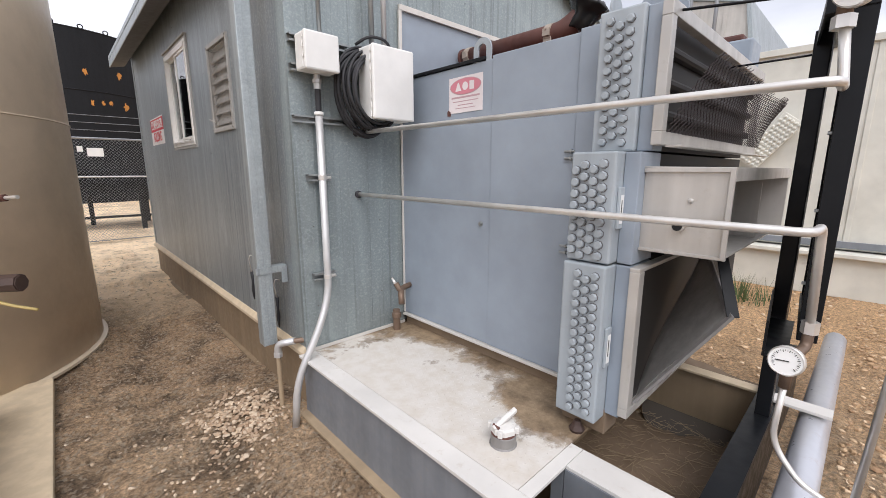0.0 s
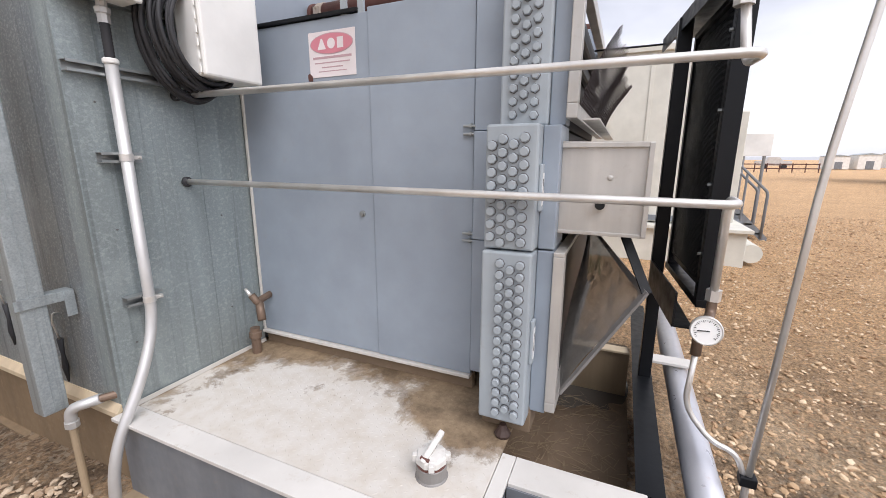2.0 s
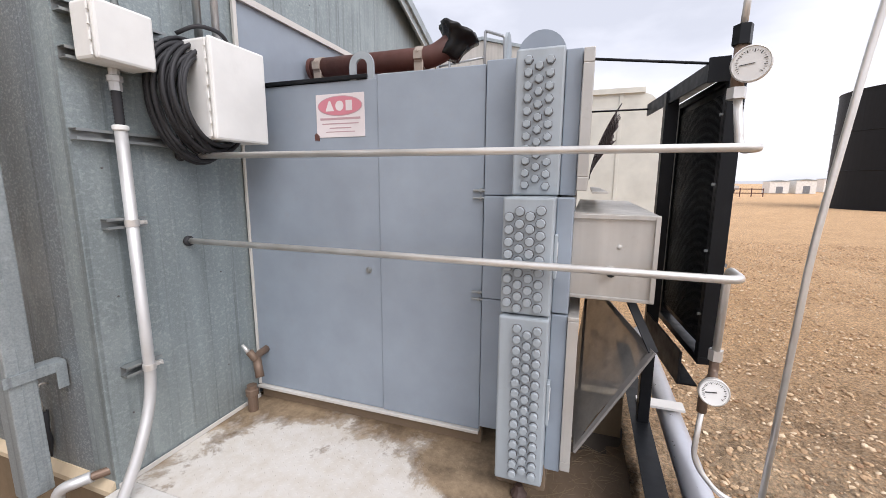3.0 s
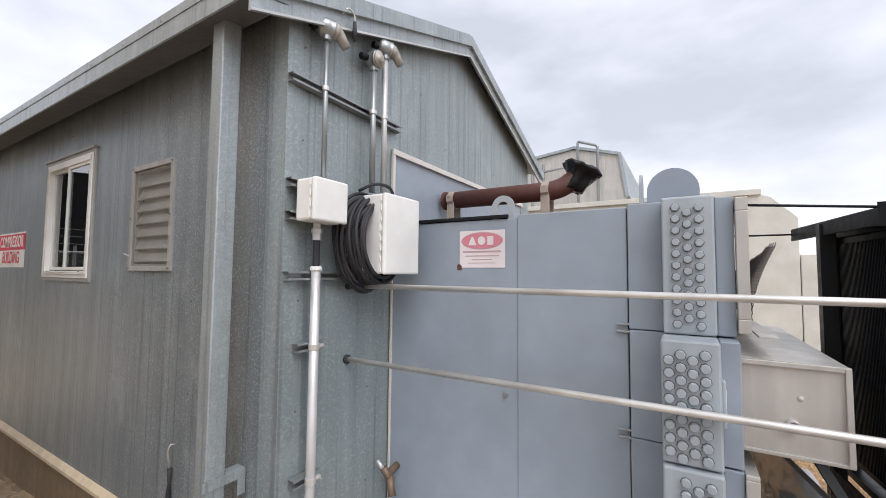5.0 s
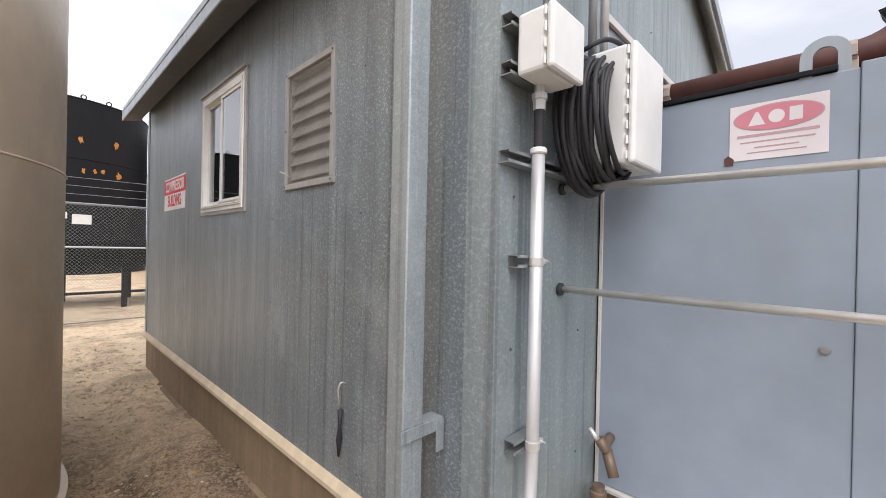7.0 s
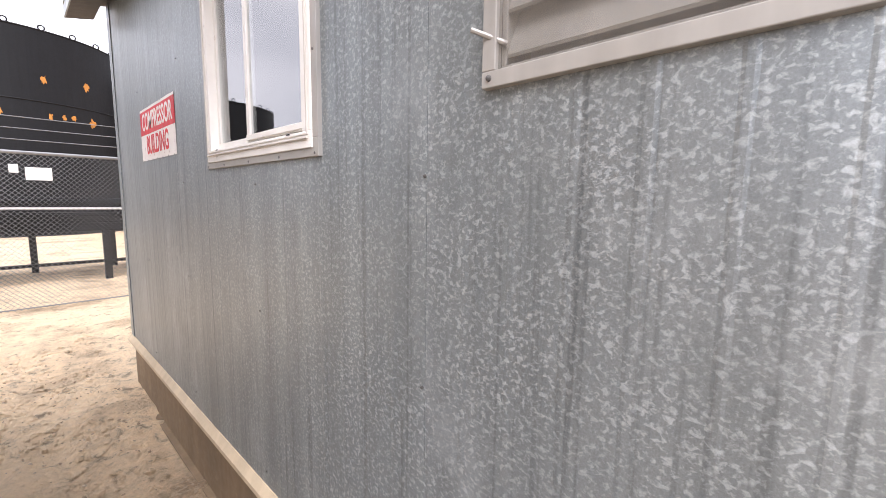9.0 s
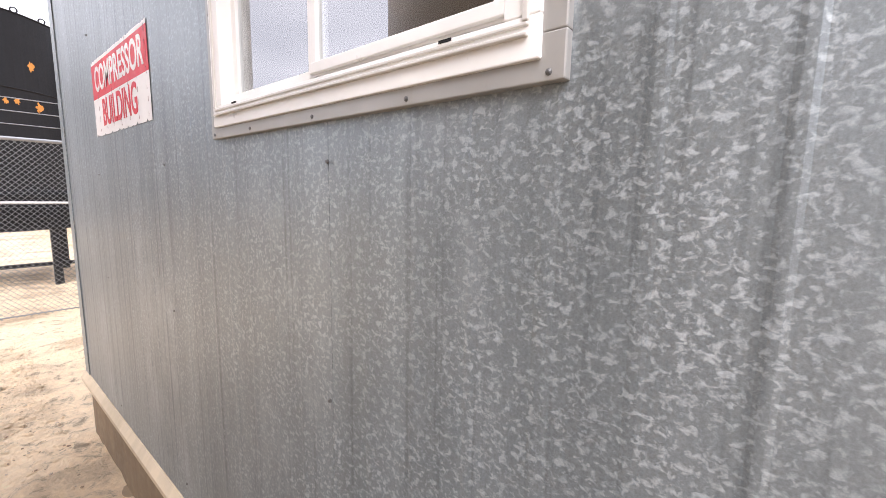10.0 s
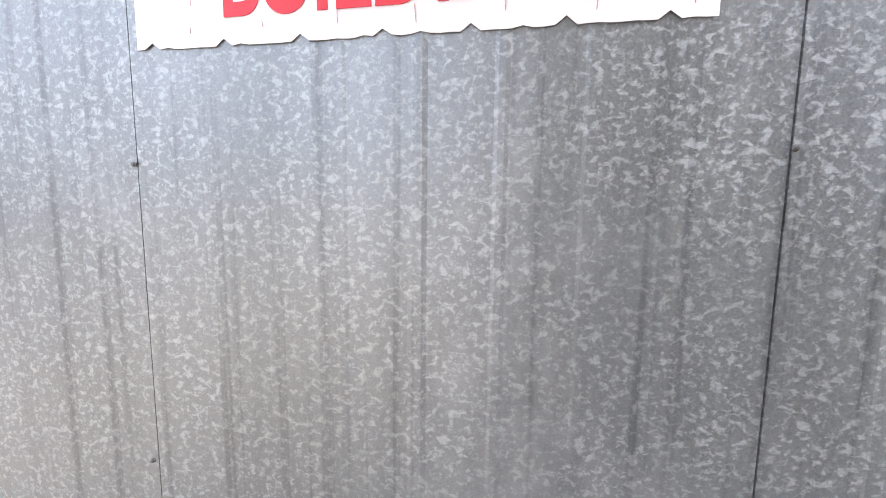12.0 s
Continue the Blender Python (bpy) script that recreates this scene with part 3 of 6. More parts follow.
    # gutter underside and soffit take a dark colour as painted eave shade
    part("gutter_bottom", bm_prism([(0.7905, 2.992), (0.955, 3.030), (0.955, 3.036), (0.7905, 2.998)], "y", y0 - 0.012, y1), "grime_shade", roof, "gutter underside painted dark for eave shade")
    part("soffit", bm_prism([(0.925, 3.118), (WX + 0.02, 3.158), (WX + 0.02, 3.164), (0.925, 3.124)], "y", y0, y1), "grime_shade", roof)
    for i in range(11):
        part("rivet", bm_lathe([(0.005, 0), (0.004, 0.003), (0.001, 0.004)], (0.7835, 3.0 + 0.42 * i, 3.10), (-1, 0, 0), 8), "screw", roof)
    part("ridge_cap", bm_prism([(PX - 0.16, PEAK - 0.16 * k + 0.006), (PX, PEAK + 0.012), (PX + 0.16, PEAK - 0.16 * k + 0.006), (PX + 0.16, PEAK - 0.16 * k), (PX, PEAK + 0.004), (PX - 0.16, PEAK - 0.16 * k)], "y", y0, y1), "trim", roof)


building()


def window():
    y0, y1, z0, z1 = WIN
    w = thing("window_1", (WX, (y0 + y1) / 2, z0), "sliding window with cream aluminium frame", "window", kind="structure")
    part("flange", bm_frame("x", y0, y1, z0, z1, 0.055, WX - 0.014, WX + 0.01), "flange", w)
    part("window_frame", bm_frame("x", y0 + 0.030, y1 - 0.030, z0 + 0.026, z1 - 0.030, 0.050, WX - 0.020, WX + 0.05), "vinyl", w)
    part("drip_cap", bm_box((WX - 0.030, y0 - 0.012, z1 - 0.004), (WX, y1 + 0.012, z1 + 0.012), 0.003), "flange", w)
    ym = y0 + 0.50
    for a, b, x in ((y0 + 0.076, ym + 0.015, WX - 0.010), (ym - 0.015, y1 - 0.076, WX + 0.013)):
        s = part("sash", bm_frame("x", a, b, z0 + 0.081, z1 - 0.076, 0.026, x, x + 0.022), "vinyl", w)
        g = part("pane", bm_box((x + 0.008, a + 0.024, z0 + 0.105), (x + 0.012, b - 0.024, z1 - 0.10)), "glass", s)
        g.visible_shadow = False
    for z, x in ((z0 + 0.052, WX - 0.027), (z0 + 0.064, WX - 0.0235)):
        part("moulding", bm_box((x, y0 + 0.045, z), (x + 0.012, y1 - 0.045, z + 0.005), 0.0015), "alu", w)
    for y in (y0 + 0.045, y1 - 0.053):
        part("moulding", bm_box((WX - 0.0245, y, z0 + 0.07), (WX - 0.012, y + 0.008, z1 - 0.05), 0.0015), "alu", w)
    for y in (y0 + 0.16, y1 - 0.16):
        part("weep_slot", bm_box((WX - 0.0212, y, z0 + 0.072), (WX - 0.0195, y + 0.022, z0 + 0.076)), "dark", w)
    part("pull_rail", bm_box((WX - 0.019, y0 + 0.08, z0 + 0.085), (WX - 0.0105, ym, z0 + 0.105), 0.002), "vinyl", w)
    for y in (y0 + 0.02, y0 + 0.25, y0 + 0.5, y0 + 0.75, y1 - 0.02):
        part("screw", bm_lathe([(0.0042, 0), (0.0036, 0.002), (0.0015, 0.003)], (WX - 0.014, y, z0 + 0.010), (-1, 0, 0), 8), "screw", w)
    for z in (z0 + 0.3, z0 + 0.62, z1 - 0.05):
        for y in (y0 + 0.02, y1 - 0.02):
            part("screw", bm_lathe([(0.0042, 0), (0.0036, 0.002), (0.0015, 0.003)], (WX - 0.014, y, z), (-1, 0, 0), 8), "screw", w)


window()


def louvre():
    y0, y1, z0, z1 = LOU
    w = thing("louvre_vent", (WX, (y0 + y1) / 2, z0), "cream metal louvre vent with eight fixed blades", "vent")
    part("flange", bm_frame("x", y0 - 0.005, y1 + 0.005, z0 - 0.005, z1 + 0.005, 0.030, WX - 0.016, WX + 0.004), "louvre", w)
    part("sleeve", bm_frame("x", y0 + 0.024, y1 - 0.024, z0 + 0.024, z1 - 0.024, 0.012, WX + 0.004, WX + 0.09), "louvre", w)
    n = 7
    for i in range(n):
        zc = z0 + 0.05 + (z1 - z0 - 0.1) * (i + 0.5) / n
        blade = bm_prism([(WX + 0.004, zc - 0.036), (WX + 0.007, zc - 0.041), (WX + 0.044, zc + 0.046), (WX + 0.041, zc + 0.050)], "y", y0 + 0.037, y1 - 0.037)
        part("blade", blade, "louvre", w)
    part("backing", bm_box((WX + 0.085, y0 + 0.037, z0 + 0.037), (WX + 0.09, y1 - 0.037, z1 - 0.037)), "louvre", w)
    part("insect_screen", bm_box((WX - 0.007, y0 + 0.022, z0 + 0.022), (WX - 0.006, y1 - 0.022, z1 - 0.022)), "insect_screen", w, "brown wire insect screen")
    part("lever", bm_rod((WX + 0.0, y1 - 0.04, z0 + 0.07), (WX - 0.03, y1 + 0.02, z0 + 0.10), 0.005, 8), "louvre", w)
    for y in (y0 + 0.012, y1 - 0.012):
        for z in (z0 + 0.012, (z0 + z1) / 2, z1 - 0.012):
            part("screw", bm_lathe([(0.006, 0), (0.005, 0.004), (0.002, 0.005)], (WX - 0.016, y, z), (-1, 0, 0), 8), "screw", w)


louvre()


def edges_y(y0, k):
    return 5.795 + 0.1131 * (k + 0.02)


def sign():
    y0, y1, z0, z1 = 5.886, 6.683, 1.897, 2.222
    s = thing("wall_sign", (WX, (y0 + y1) / 2, z0), "peeling red and white sticker sign on ribbed wall", "sign")
    zm = z0 + 0.50 * (z1 - z0)
    rnd = random.Random(5)

    def ragged(za, zb, raga, ragb):
        lo, hi = [], []
        n = 60
        for i in range(n + 1):
            y = y0 + (y1 - y0) * i / n
            nick = max(0, rnd.gauss(0, 0.0015)) + (0.010 if i % 9 == 4 and rnd.random() < 0.8 else 0)
            lo.append((y, za + (nick if raga else 0)))
            hi.append((y, zb - (max(0, rnd.gauss(0, 0.003)) if ragb else 0)))
        return lo + hi[::-1]

    part("white_sheet", bm_prism(ragged(z0, zm, True, False), "x", WX - 0.0030, WX - 0.0023), "signwhite", s)
    part("red_sheet", bm_prism(ragged(zm, z1 - 0.016, False, False), "x", WX - 0.0031, WX - 0.0023), "red", s)
    part("white_edge", bm_prism(ragged(z1 - 0.016, z1, False, True), "x", WX - 0.0030, WX - 0.0023), "signwhite", s)
    for k in range(1, 8):
        y = edges_y(y0, k)
        bm = bmesh.new()
        for j in range(7):
            za = z0 + 0.012 + j * 0.045 + rnd.uniform(0, 0.012)
            dy = rnd.uniform(-0.003, 0.003)
            bm_strip(bm, Vector((WX - 0.0041, y + dy, za)), Vector((WX - 0.0041, y + dy + rnd.uniform(-0.003, 0.003), za + rnd.uniform(0.008, 0.03))), 0.0016)
        tagged(part("crack", bm, "print", s), kind="stuff")
    for body, z, size, mat, fit in (("COMPRESSOR", zm + 0.073, 0.145, "signwhite", 0.70), ("BUILDING", z0 + 0.088, 0.155, "red", 0.50)):
        me = text_mesh(body, size)
        xs = [v.co.x for v in me.vertices]
        k = fit / (max(xs) - min(xs))
        me.transform(Matrix.Diagonal((k, 1.0, 1, 1)))
        me.materials.clear()
        me.materials.append(mat4(mat))
        ob = new("lettering", me)
        ob.parent = s
        ob.matrix_basis = Matrix.Translation((-0.0038, 0, z - z0)) @ Euler((radians(90), 0, radians(-90))).to_matrix().to_4x4()


sign()


def downspout():
    d = thing("downspout", (0.89, 2.56, 0.49), "galvanised steel box downspout with folded seams", "downspout")
    part("pipe", bm_box((0.847, 2.569, 0.487), (0.933, 2.654, 3.02), 0.005), "trim", d)
    part("seam", bm_box((0.885, 2.5665, 0.50), (0.889, 2.5688, 2.98)), "trim", d)
    bm = bm_box((0.832, 2.560, 0.955), (1.022, 2.5645, 0.997), 0.001)
    bm_box((0.935, 2.5645, 0.993), (1.022, 2.62, 0.997), 0.001, bm)
    bm_box((0.985, 2.556, 0.885), (1.022, 2.5598, 0.993), 0.001, bm)
    part("bracket", bm, "trim", d, "folded galvanised bracket")


downspout()

# ---- skid ----
SX, SZ = 0.985, 0.46


def skid():
    s = thing("skid_beam", (SX, 5, GZ), "dusty steel skid beam under the building", "skid beam")
    part("web", bm_box((SX + 0.02, -1.2, 0.05), (SX + 0.035, EY, SZ - 0.012)), "beam_g", s)
    part("web", bm_box((SX + 0.055, EY, 0.05), (SX + 0.070, FY, SZ - 0.012)), "beam_d", s)
    part("lower_flange", bm_box((SX - 0.032, -1.2, GZ + 0.005), (SX + 0.07, EY, GZ + 0.024), 0.003), "sand", s)
    part("lower_flange", bm_box((SX + 0.02, EY, GZ - 0.02), (SX + 0.07, FY, GZ - 0.004), 0.003), "beam_d", s)
    part("upper_flange", bm_box((SX + 0.024, EY + 0.01, SZ - 0.03), (SX + 0.07, FY, SZ - 0.011), 0.003), "beam_d", s)
    d = thing("skid_deck", (1.4, 1.5, SZ), "pale chequer plate skid deck with brown mud", "deck", kind="structure")
    part("chequer_plate", bm_box((SX + 0.095, 0.79, SZ - 0.008), (1.98, EY - 0.002, SZ + 0.002)), "deck", d)
    part("edge_plate", bm_box((SX - 0.01, 0.33, SZ - 0.012), (SX + 0.093, EY - 0.002, SZ + 0.004), 0.002), "beam_w", d)
    part("cross_plate", bm_box((SX + 0.095, 0.735, SZ - 0.012), (1.45, 0.788, SZ + 0.003), 0.002), "beam_w", d)
    part("cross_plate", bm_box((1.315, 0.30, SZ - 0.012), (1.45, 0.733, SZ + 0.003), 0.002), "beam_w", d)
    part("cross_web", bm_box((1.31, 0.74, 0.1), (1.32, 0.79, SZ - 0.012)), "beam_g", d)
    part("inner_web", bm_box((1.44, 0.30, 0.1), (1.452, 1.0, SZ - 0.012)), "beam_d", d)
    part("back_web", bm_box((1.452, 0.95, 0.1), (3.4, 0.965, SZ - 0.01)), "beam_d", d)
    part("side_web", bm_box((1.31, 0.30, 0.1), (1.316, 0.735, SZ - 0.012)), "beam_g", d)
    # raised lozenges of the plate
    bm = bmesh.new()
    rnd = random.Random(2)
    i = 0
    y = 0.82
    while y < EY - 0.02:
        x = SX + 0.11 + (0.016 if i % 2 else 0)
        j = 0
        while x < 1.78:
            a = radians(45 if (i + j) % 2 else -45)
            u, v = Vector((math.cos(a), math.sin(a), 0)), Vector((-math.sin(a), math.cos(a), 0))
            c = Vector((x, y, SZ + 0.002))
            pts = [c + u * 0.011, c + v * 0.0042, c - u * 0.011, c - v * 0.0042]
            top = bm.verts.new(c + Vector((0, 0, 0.0012)))
            q = [bm.verts.new(p) for p in pts]
            for k in range(4):
                bm.faces.new((q[k], q[(k + 1) % 4], top))
            x += 0.032
            j += 1
        y += 0.030
        i += 1
    st = part("plate_lozenges", bm, "deck", d)
    st["kind"] = "stuff"
    e = thing("skid_end", (2.2, 0.2, GZ), "silver painted end pipe of the skid", "skid pipe")
    part("pipe", bm_rod((0.6, 0.108, 0.395), (3.9, 0.108, 0.395), 0.060, 40), "silver", e, smooth=True)
    part("end_plate", bm_box((2.44, 0.05, SZ + 0.005), (2.53, 0.29, SZ + 0.02), 0.002), "beam_w", e)
    fr = thing("skid_cross_beam", (2.2, 0.29, GZ), "black steel angle along the skid end", "beam")
    part("angle", bm_prism([(0.245, SZ), (0.335, SZ), (0.335, SZ - 0.008), (0.253, SZ - 0.008), (0.253, 0.1), (0.245, 0.1)], "x", 1.45, 3.4), "black", fr)
    cr = thing("skid_cross_beam", (2.85, 0.6, GZ), "pale dusty steel cross beam", "beam")
    part("flange", bm_box((2.62, 0.34, SZ - 0.06), (2.70, 0.95, SZ - 0.045), 0.003), "tan_l", cr)
    part("web", bm_box((2.655, 0.34, 0.08), (2.665, 0.95, SZ - 0.06)), "sand", cr)
    # wet mud in the bay
    bm = bmesh.new()
    bmesh.ops.create_grid(bm, x_segments=60, y_segments=30, size=1, matrix=Matrix.Translation((2.4, 0.64, 0.16)) @ Matrix.Diagonal((0.96, 0.31, 1, 1)))
    for v in bm.verts:
        v.co.z += 0.05 * noise.noise(v.co * 2.2) + 0.015 * noise.noise(v.co * 14) - 0.09 * math.exp(-((v.co.x - 2.75) / 0.35) ** 2)
    tagged(part("mud_bed", bm, "wetmud", smooth=True), "damp brown mud in the skid bay", "mud", kind="structure")
    rnd = random.Random(13)
    bm = bmesh.new()
    for k in range(420):
        p = Vector((rnd.uniform(1.47, 2.45), rnd.uniform(0.36, 0.93), 0))
        p.z = 0.165 + 0.05 * noise.noise(Vector((p.x, p.y, 0.16)) * 2.2) + 0.012
        a, l = rnd.uniform(0, 6.28), rnd.uniform(0.02, 0.09)
        bm_strip(bm, p, p + Vector((math.cos(a) * l, math.sin(a) * l, rnd.uniform(-0.004, 0.012))), 0.0021)
    tagged(part("straw_litter", bm, "straw"), "dry straw litter lying on the mud", "straw", kind="stuff")
    bm = bmesh.new()
    bmesh.ops.create_circle(bm, cap_ends=True, segments=40, radius=0.3, matrix=Matrix.Translation((2.75, 0.62, 0.112)) @ Matrix.Diagonal((1.5, 1, 1, 1)))
    tagged(part("puddle", bm, "water"), "dark muddy puddle in the skid bay", "puddle", kind="structure")


skid()


# ---- air cooler ----
PXF = 1.80


def hex_plug(r, h, seg):
    return bm_lathe([(r * 1.16, 0), (r * 1.16, 0.002), (r * 0.98, 0.0025), (r, 0.004), (r, h - 0.003), (r * 0.84, h)], (0, 0, 0), (-1, 0, 0), seg)


def header_box(x, y0, y1, z0, z1, cols, r, label, back):
    hb = thing("header_box", (x, (y0 + y1) / 2, z0), label, "heat exchanger header", "stacked headers of the cooler")
    part("box", bm_box((x, y0, z0), (back, y1, z1), 0.008), "cooler_l", hb)
    mesh = None
    for y, za, zb, n in cols:
        for i in range(n):
            z = za + (zb - za) * i / (n - 1)
            if mesh is None:
                ob = part("plug", hex_plug(r, 0.016, 6 if x > 1.6 else 8), "cooler_l")
                mesh = ob.data
                mesh.materials.append(mat4("grime_shade"))
                for p in mesh.polygons:
                    if max(-mesh.vertices[v].co.x for v in p.vertices) < 0.0026:
                        p.material_index = 1
            else:
                ob = new("plug", mesh)
            ob.location = (x, y, z)
            ob.rotation_euler = (radians(7 * ((i * 5) % 7)), 0, 0)
            ob.parent = hb
            ob.matrix_parent_inverse = Matrix.Translation(hb.location).inverted()
    return hb


def cooler():
    c = thing("air_cooler", (2.5, 1.5, SZ), "grey-blue painted sheet steel air cooler casing", "air cooler")
    part("side_panel", bm_box((PXF, 1.5496, 0.548), (PXF + 0.03, EY - 0.01, 2.165), 0.004), "cooler", c)
    part("side_panel", bm_box((PXF - 0.006, 1.045, 0.548), (PXF + 0.03, 1.549, 2.18), 0.004), "cooler", c)
    part("base_channel", bm_box((PXF + 0.015, 1.04, SZ + 0.003), (PXF + 0.05, EY - 0.01, 0.545)), "mud", c)
    part("bottom_lip", bm_box((PXF - 0.022, 1.045, 0.530), (PXF + 0.03, EY - 0.01, 0.546), 0.002), "alu", c)
    part("corner_angle", bm_box((PXF - 0.012, EY - 0.022, 0.55), (PXF - 0.001, EY - 0.008, 2.16), 0.002), "alu", c)
    part("top_edge", bm_box((PXF - 0.012, 1.60, 2.168), (PXF + 0.06, EY - 0.012, 2.186), 0.003), "black", c)
    part("top_panel", bm_box((PXF + 0.03, 1.04, 2.14), (3.32, EY - 0.01, 2.165)), "rust", c)
    part("far_panel", bm_box((3.32, 1.04, 0.60), (3.35, EY - 0.01, 2.18)), "cooler", c)
    part("plenum_panel", bm_box((1.805, EY - 0.002, 2.10), (4.04, EY + 0.015, 2.615)), "cooler", c)
    part("plenum_trim", bm_box((1.79, EY - 0.022, 2.605), (4.06, EY - 0.0045, 2.64), 0.002), "alu", c)
    part("plenum_trim", bm_box((1.785, EY - 0.022, 2.18), (1.808, EY - 0.0045, 2.604), 0.002), "alu", c)
    # core column between panel and headers
    part("core_frame", bm_box((PXF - 0.02, 0.9075, 1.650), (3.32, 1.04, 2.19), 0.004), "cooler", c)
    part("core_frame", bm_box((PXF - 0.03, 0.9075, 1.20), (3.32, 1.038, 1.647), 0.004), "cooler", c)
    part("core_frame", bm_box((PXF - 0.03, 0.9075, 0.58), (3.32, 1.038, 1.197), 0.004), "cooler", c)
    for z in (1.653, 1.206):
        for dz in (0.016, -0.016):
            part("hinge_bolt", bm_rod((PXF - 0.017, 1.036, z + dz), (PXF - 0.017, 1.088, z + dz), 0.006, 8), "strut", c)
            part("hinge_nut", bm_rod((PXF - 0.017, 1.050, z + dz), (PXF - 0.017, 1.060, z + dz), 0.0105, 6), "strut", c)
    # finned cores
    for z0, z1 in ((1.66, 2.18), (1.225, 1.65), (0.57, 1.215)):
        part("fin_core", bm_box((1.80, 0.70, z0), (3.32, 0.90, z1)), "fins", c)
        part("core_side", bm_box((1.60 if z1 < 2 else 1.70, 0.668, z0 - 0.004), (1.80, 0.727, z1), 0.004), "cooler", c)
    bolt = bm_lathe([(0.016, 0), (0.016, 0.004), (0.010, 0.005), (0.010, 0.014)], (PXF - 0.0, 1.616, 1.275), (-1, 0, 0), 12)
    part("bolt", bolt, "strut", c)
    ang = [math.pi * k / 14 for k in range(15)]
    outer = [(1.632 + 0.062 * math.cos(a), 2.225 + 0.062 * math.sin(a)) for a in ang]
    inner = [(1.632 + 0.030 * math.cos(a), 2.225 + 0.030 * math.sin(a)) for a in ang]
    lug = bm_prism(outer + [(1.570, 2.16), (1.602, 2.16)] + inner[::-1] + [(1.662, 2.16), (1.694, 2.16)], "x", PXF + 0.002, PXF + 0.014)
    part("lifting_lug", lug, "cooler_l", c)
    ang = [math.pi * k / 16 for k in range(17)]
    pts = [(0.875 + 0.118 * math.cos(a), 2.31 + 0.12 * math.sin(a)) for a in ang] + [(0.757, 2.15), (0.993, 2.15)]
    part("lug_plate", bm_prism(pts, "x", 2.215, 2.235), "cooler", c)
    pts = [(2.02 + 0.055 * math.cos(q), 2.31 + 0.055 * math.sin(q)) for q in ang] + [(1.965, 2.15), (2.075, 2.15)]
    part("lug_plate", bm_prism(pts, "y", 0.996, 1.008), "cooler_l", c)
    part("support_foot", bm_box((1.60, 0.72, SZ + 0.003), (1.72, 0.92, 0.58), 0.004), "mud", c)
    part("foot_bolt", bm_lathe([(0.030, 0), (0.034, 0.012), (0.022, 0.030), (0.014, 0.05)], (1.545, 0.815, SZ + 0.003), (0, 0, 1), 10), "cap_brown", c)
    header_box(1.68, 0.728, 0.905, 1.655, 2.19, [(0.857, 1.694, 2.147, 11), (0.818, 1.717, 2.124, 10), (0.779, 1.69, 2.142, 11)], 0.0155, "light grey upper header box with three plug columns", 1.80)
    header_box(1.535, 0.728, 0.910, 1.222, 1.652, [(0.885, 1.266, 1.581, 8), (0.848, 1.246, 1.602, 9), (0.811, 1.27, 1.585, 8), (0.774, 1.251, 1.606, 9)], 0.0165, "light grey middle header box with four plug columns", 1.80)
    header_box(1.515, 0.728, 0.910, 0.545, 1.216, [(0.84, 0.584, 1.175, 15), (0.803, 0.605, 1.154, 14), (0.767, 0.588, 1.173, 15)], 0.0155, "light grey lower header box with three plug columns", 1.80)


def side_plates():
    for x, z0, z1 in ((1.545, 0.79, 0.96), (1.560, 1.36, 1.52), (1.715, 1.82, 2.03)):
        p = thing("tag_bracket", (x, 0.72, z0), "small grey bracket with a faded paper tag", "bracket", "tags on the headers")
        part("plate", bm_box((x, 0.716, z0), (x + 0.042, 0.7275, z1), 0.003), "cooler_l", p)
        part("paper_tag", bm_box((x + 0.008, 0.7145, z0 + 0.02), (x + 0.034, 0.7158, z1 - 0.03), 0.0), "dial", p)
        part("print_bar", bm_box((x + 0.014, 0.7138, z0 + 0.05), (x + 0.020, 0.7144, z1 - 0.05)), "ink", p)


cooler()
side_plates()


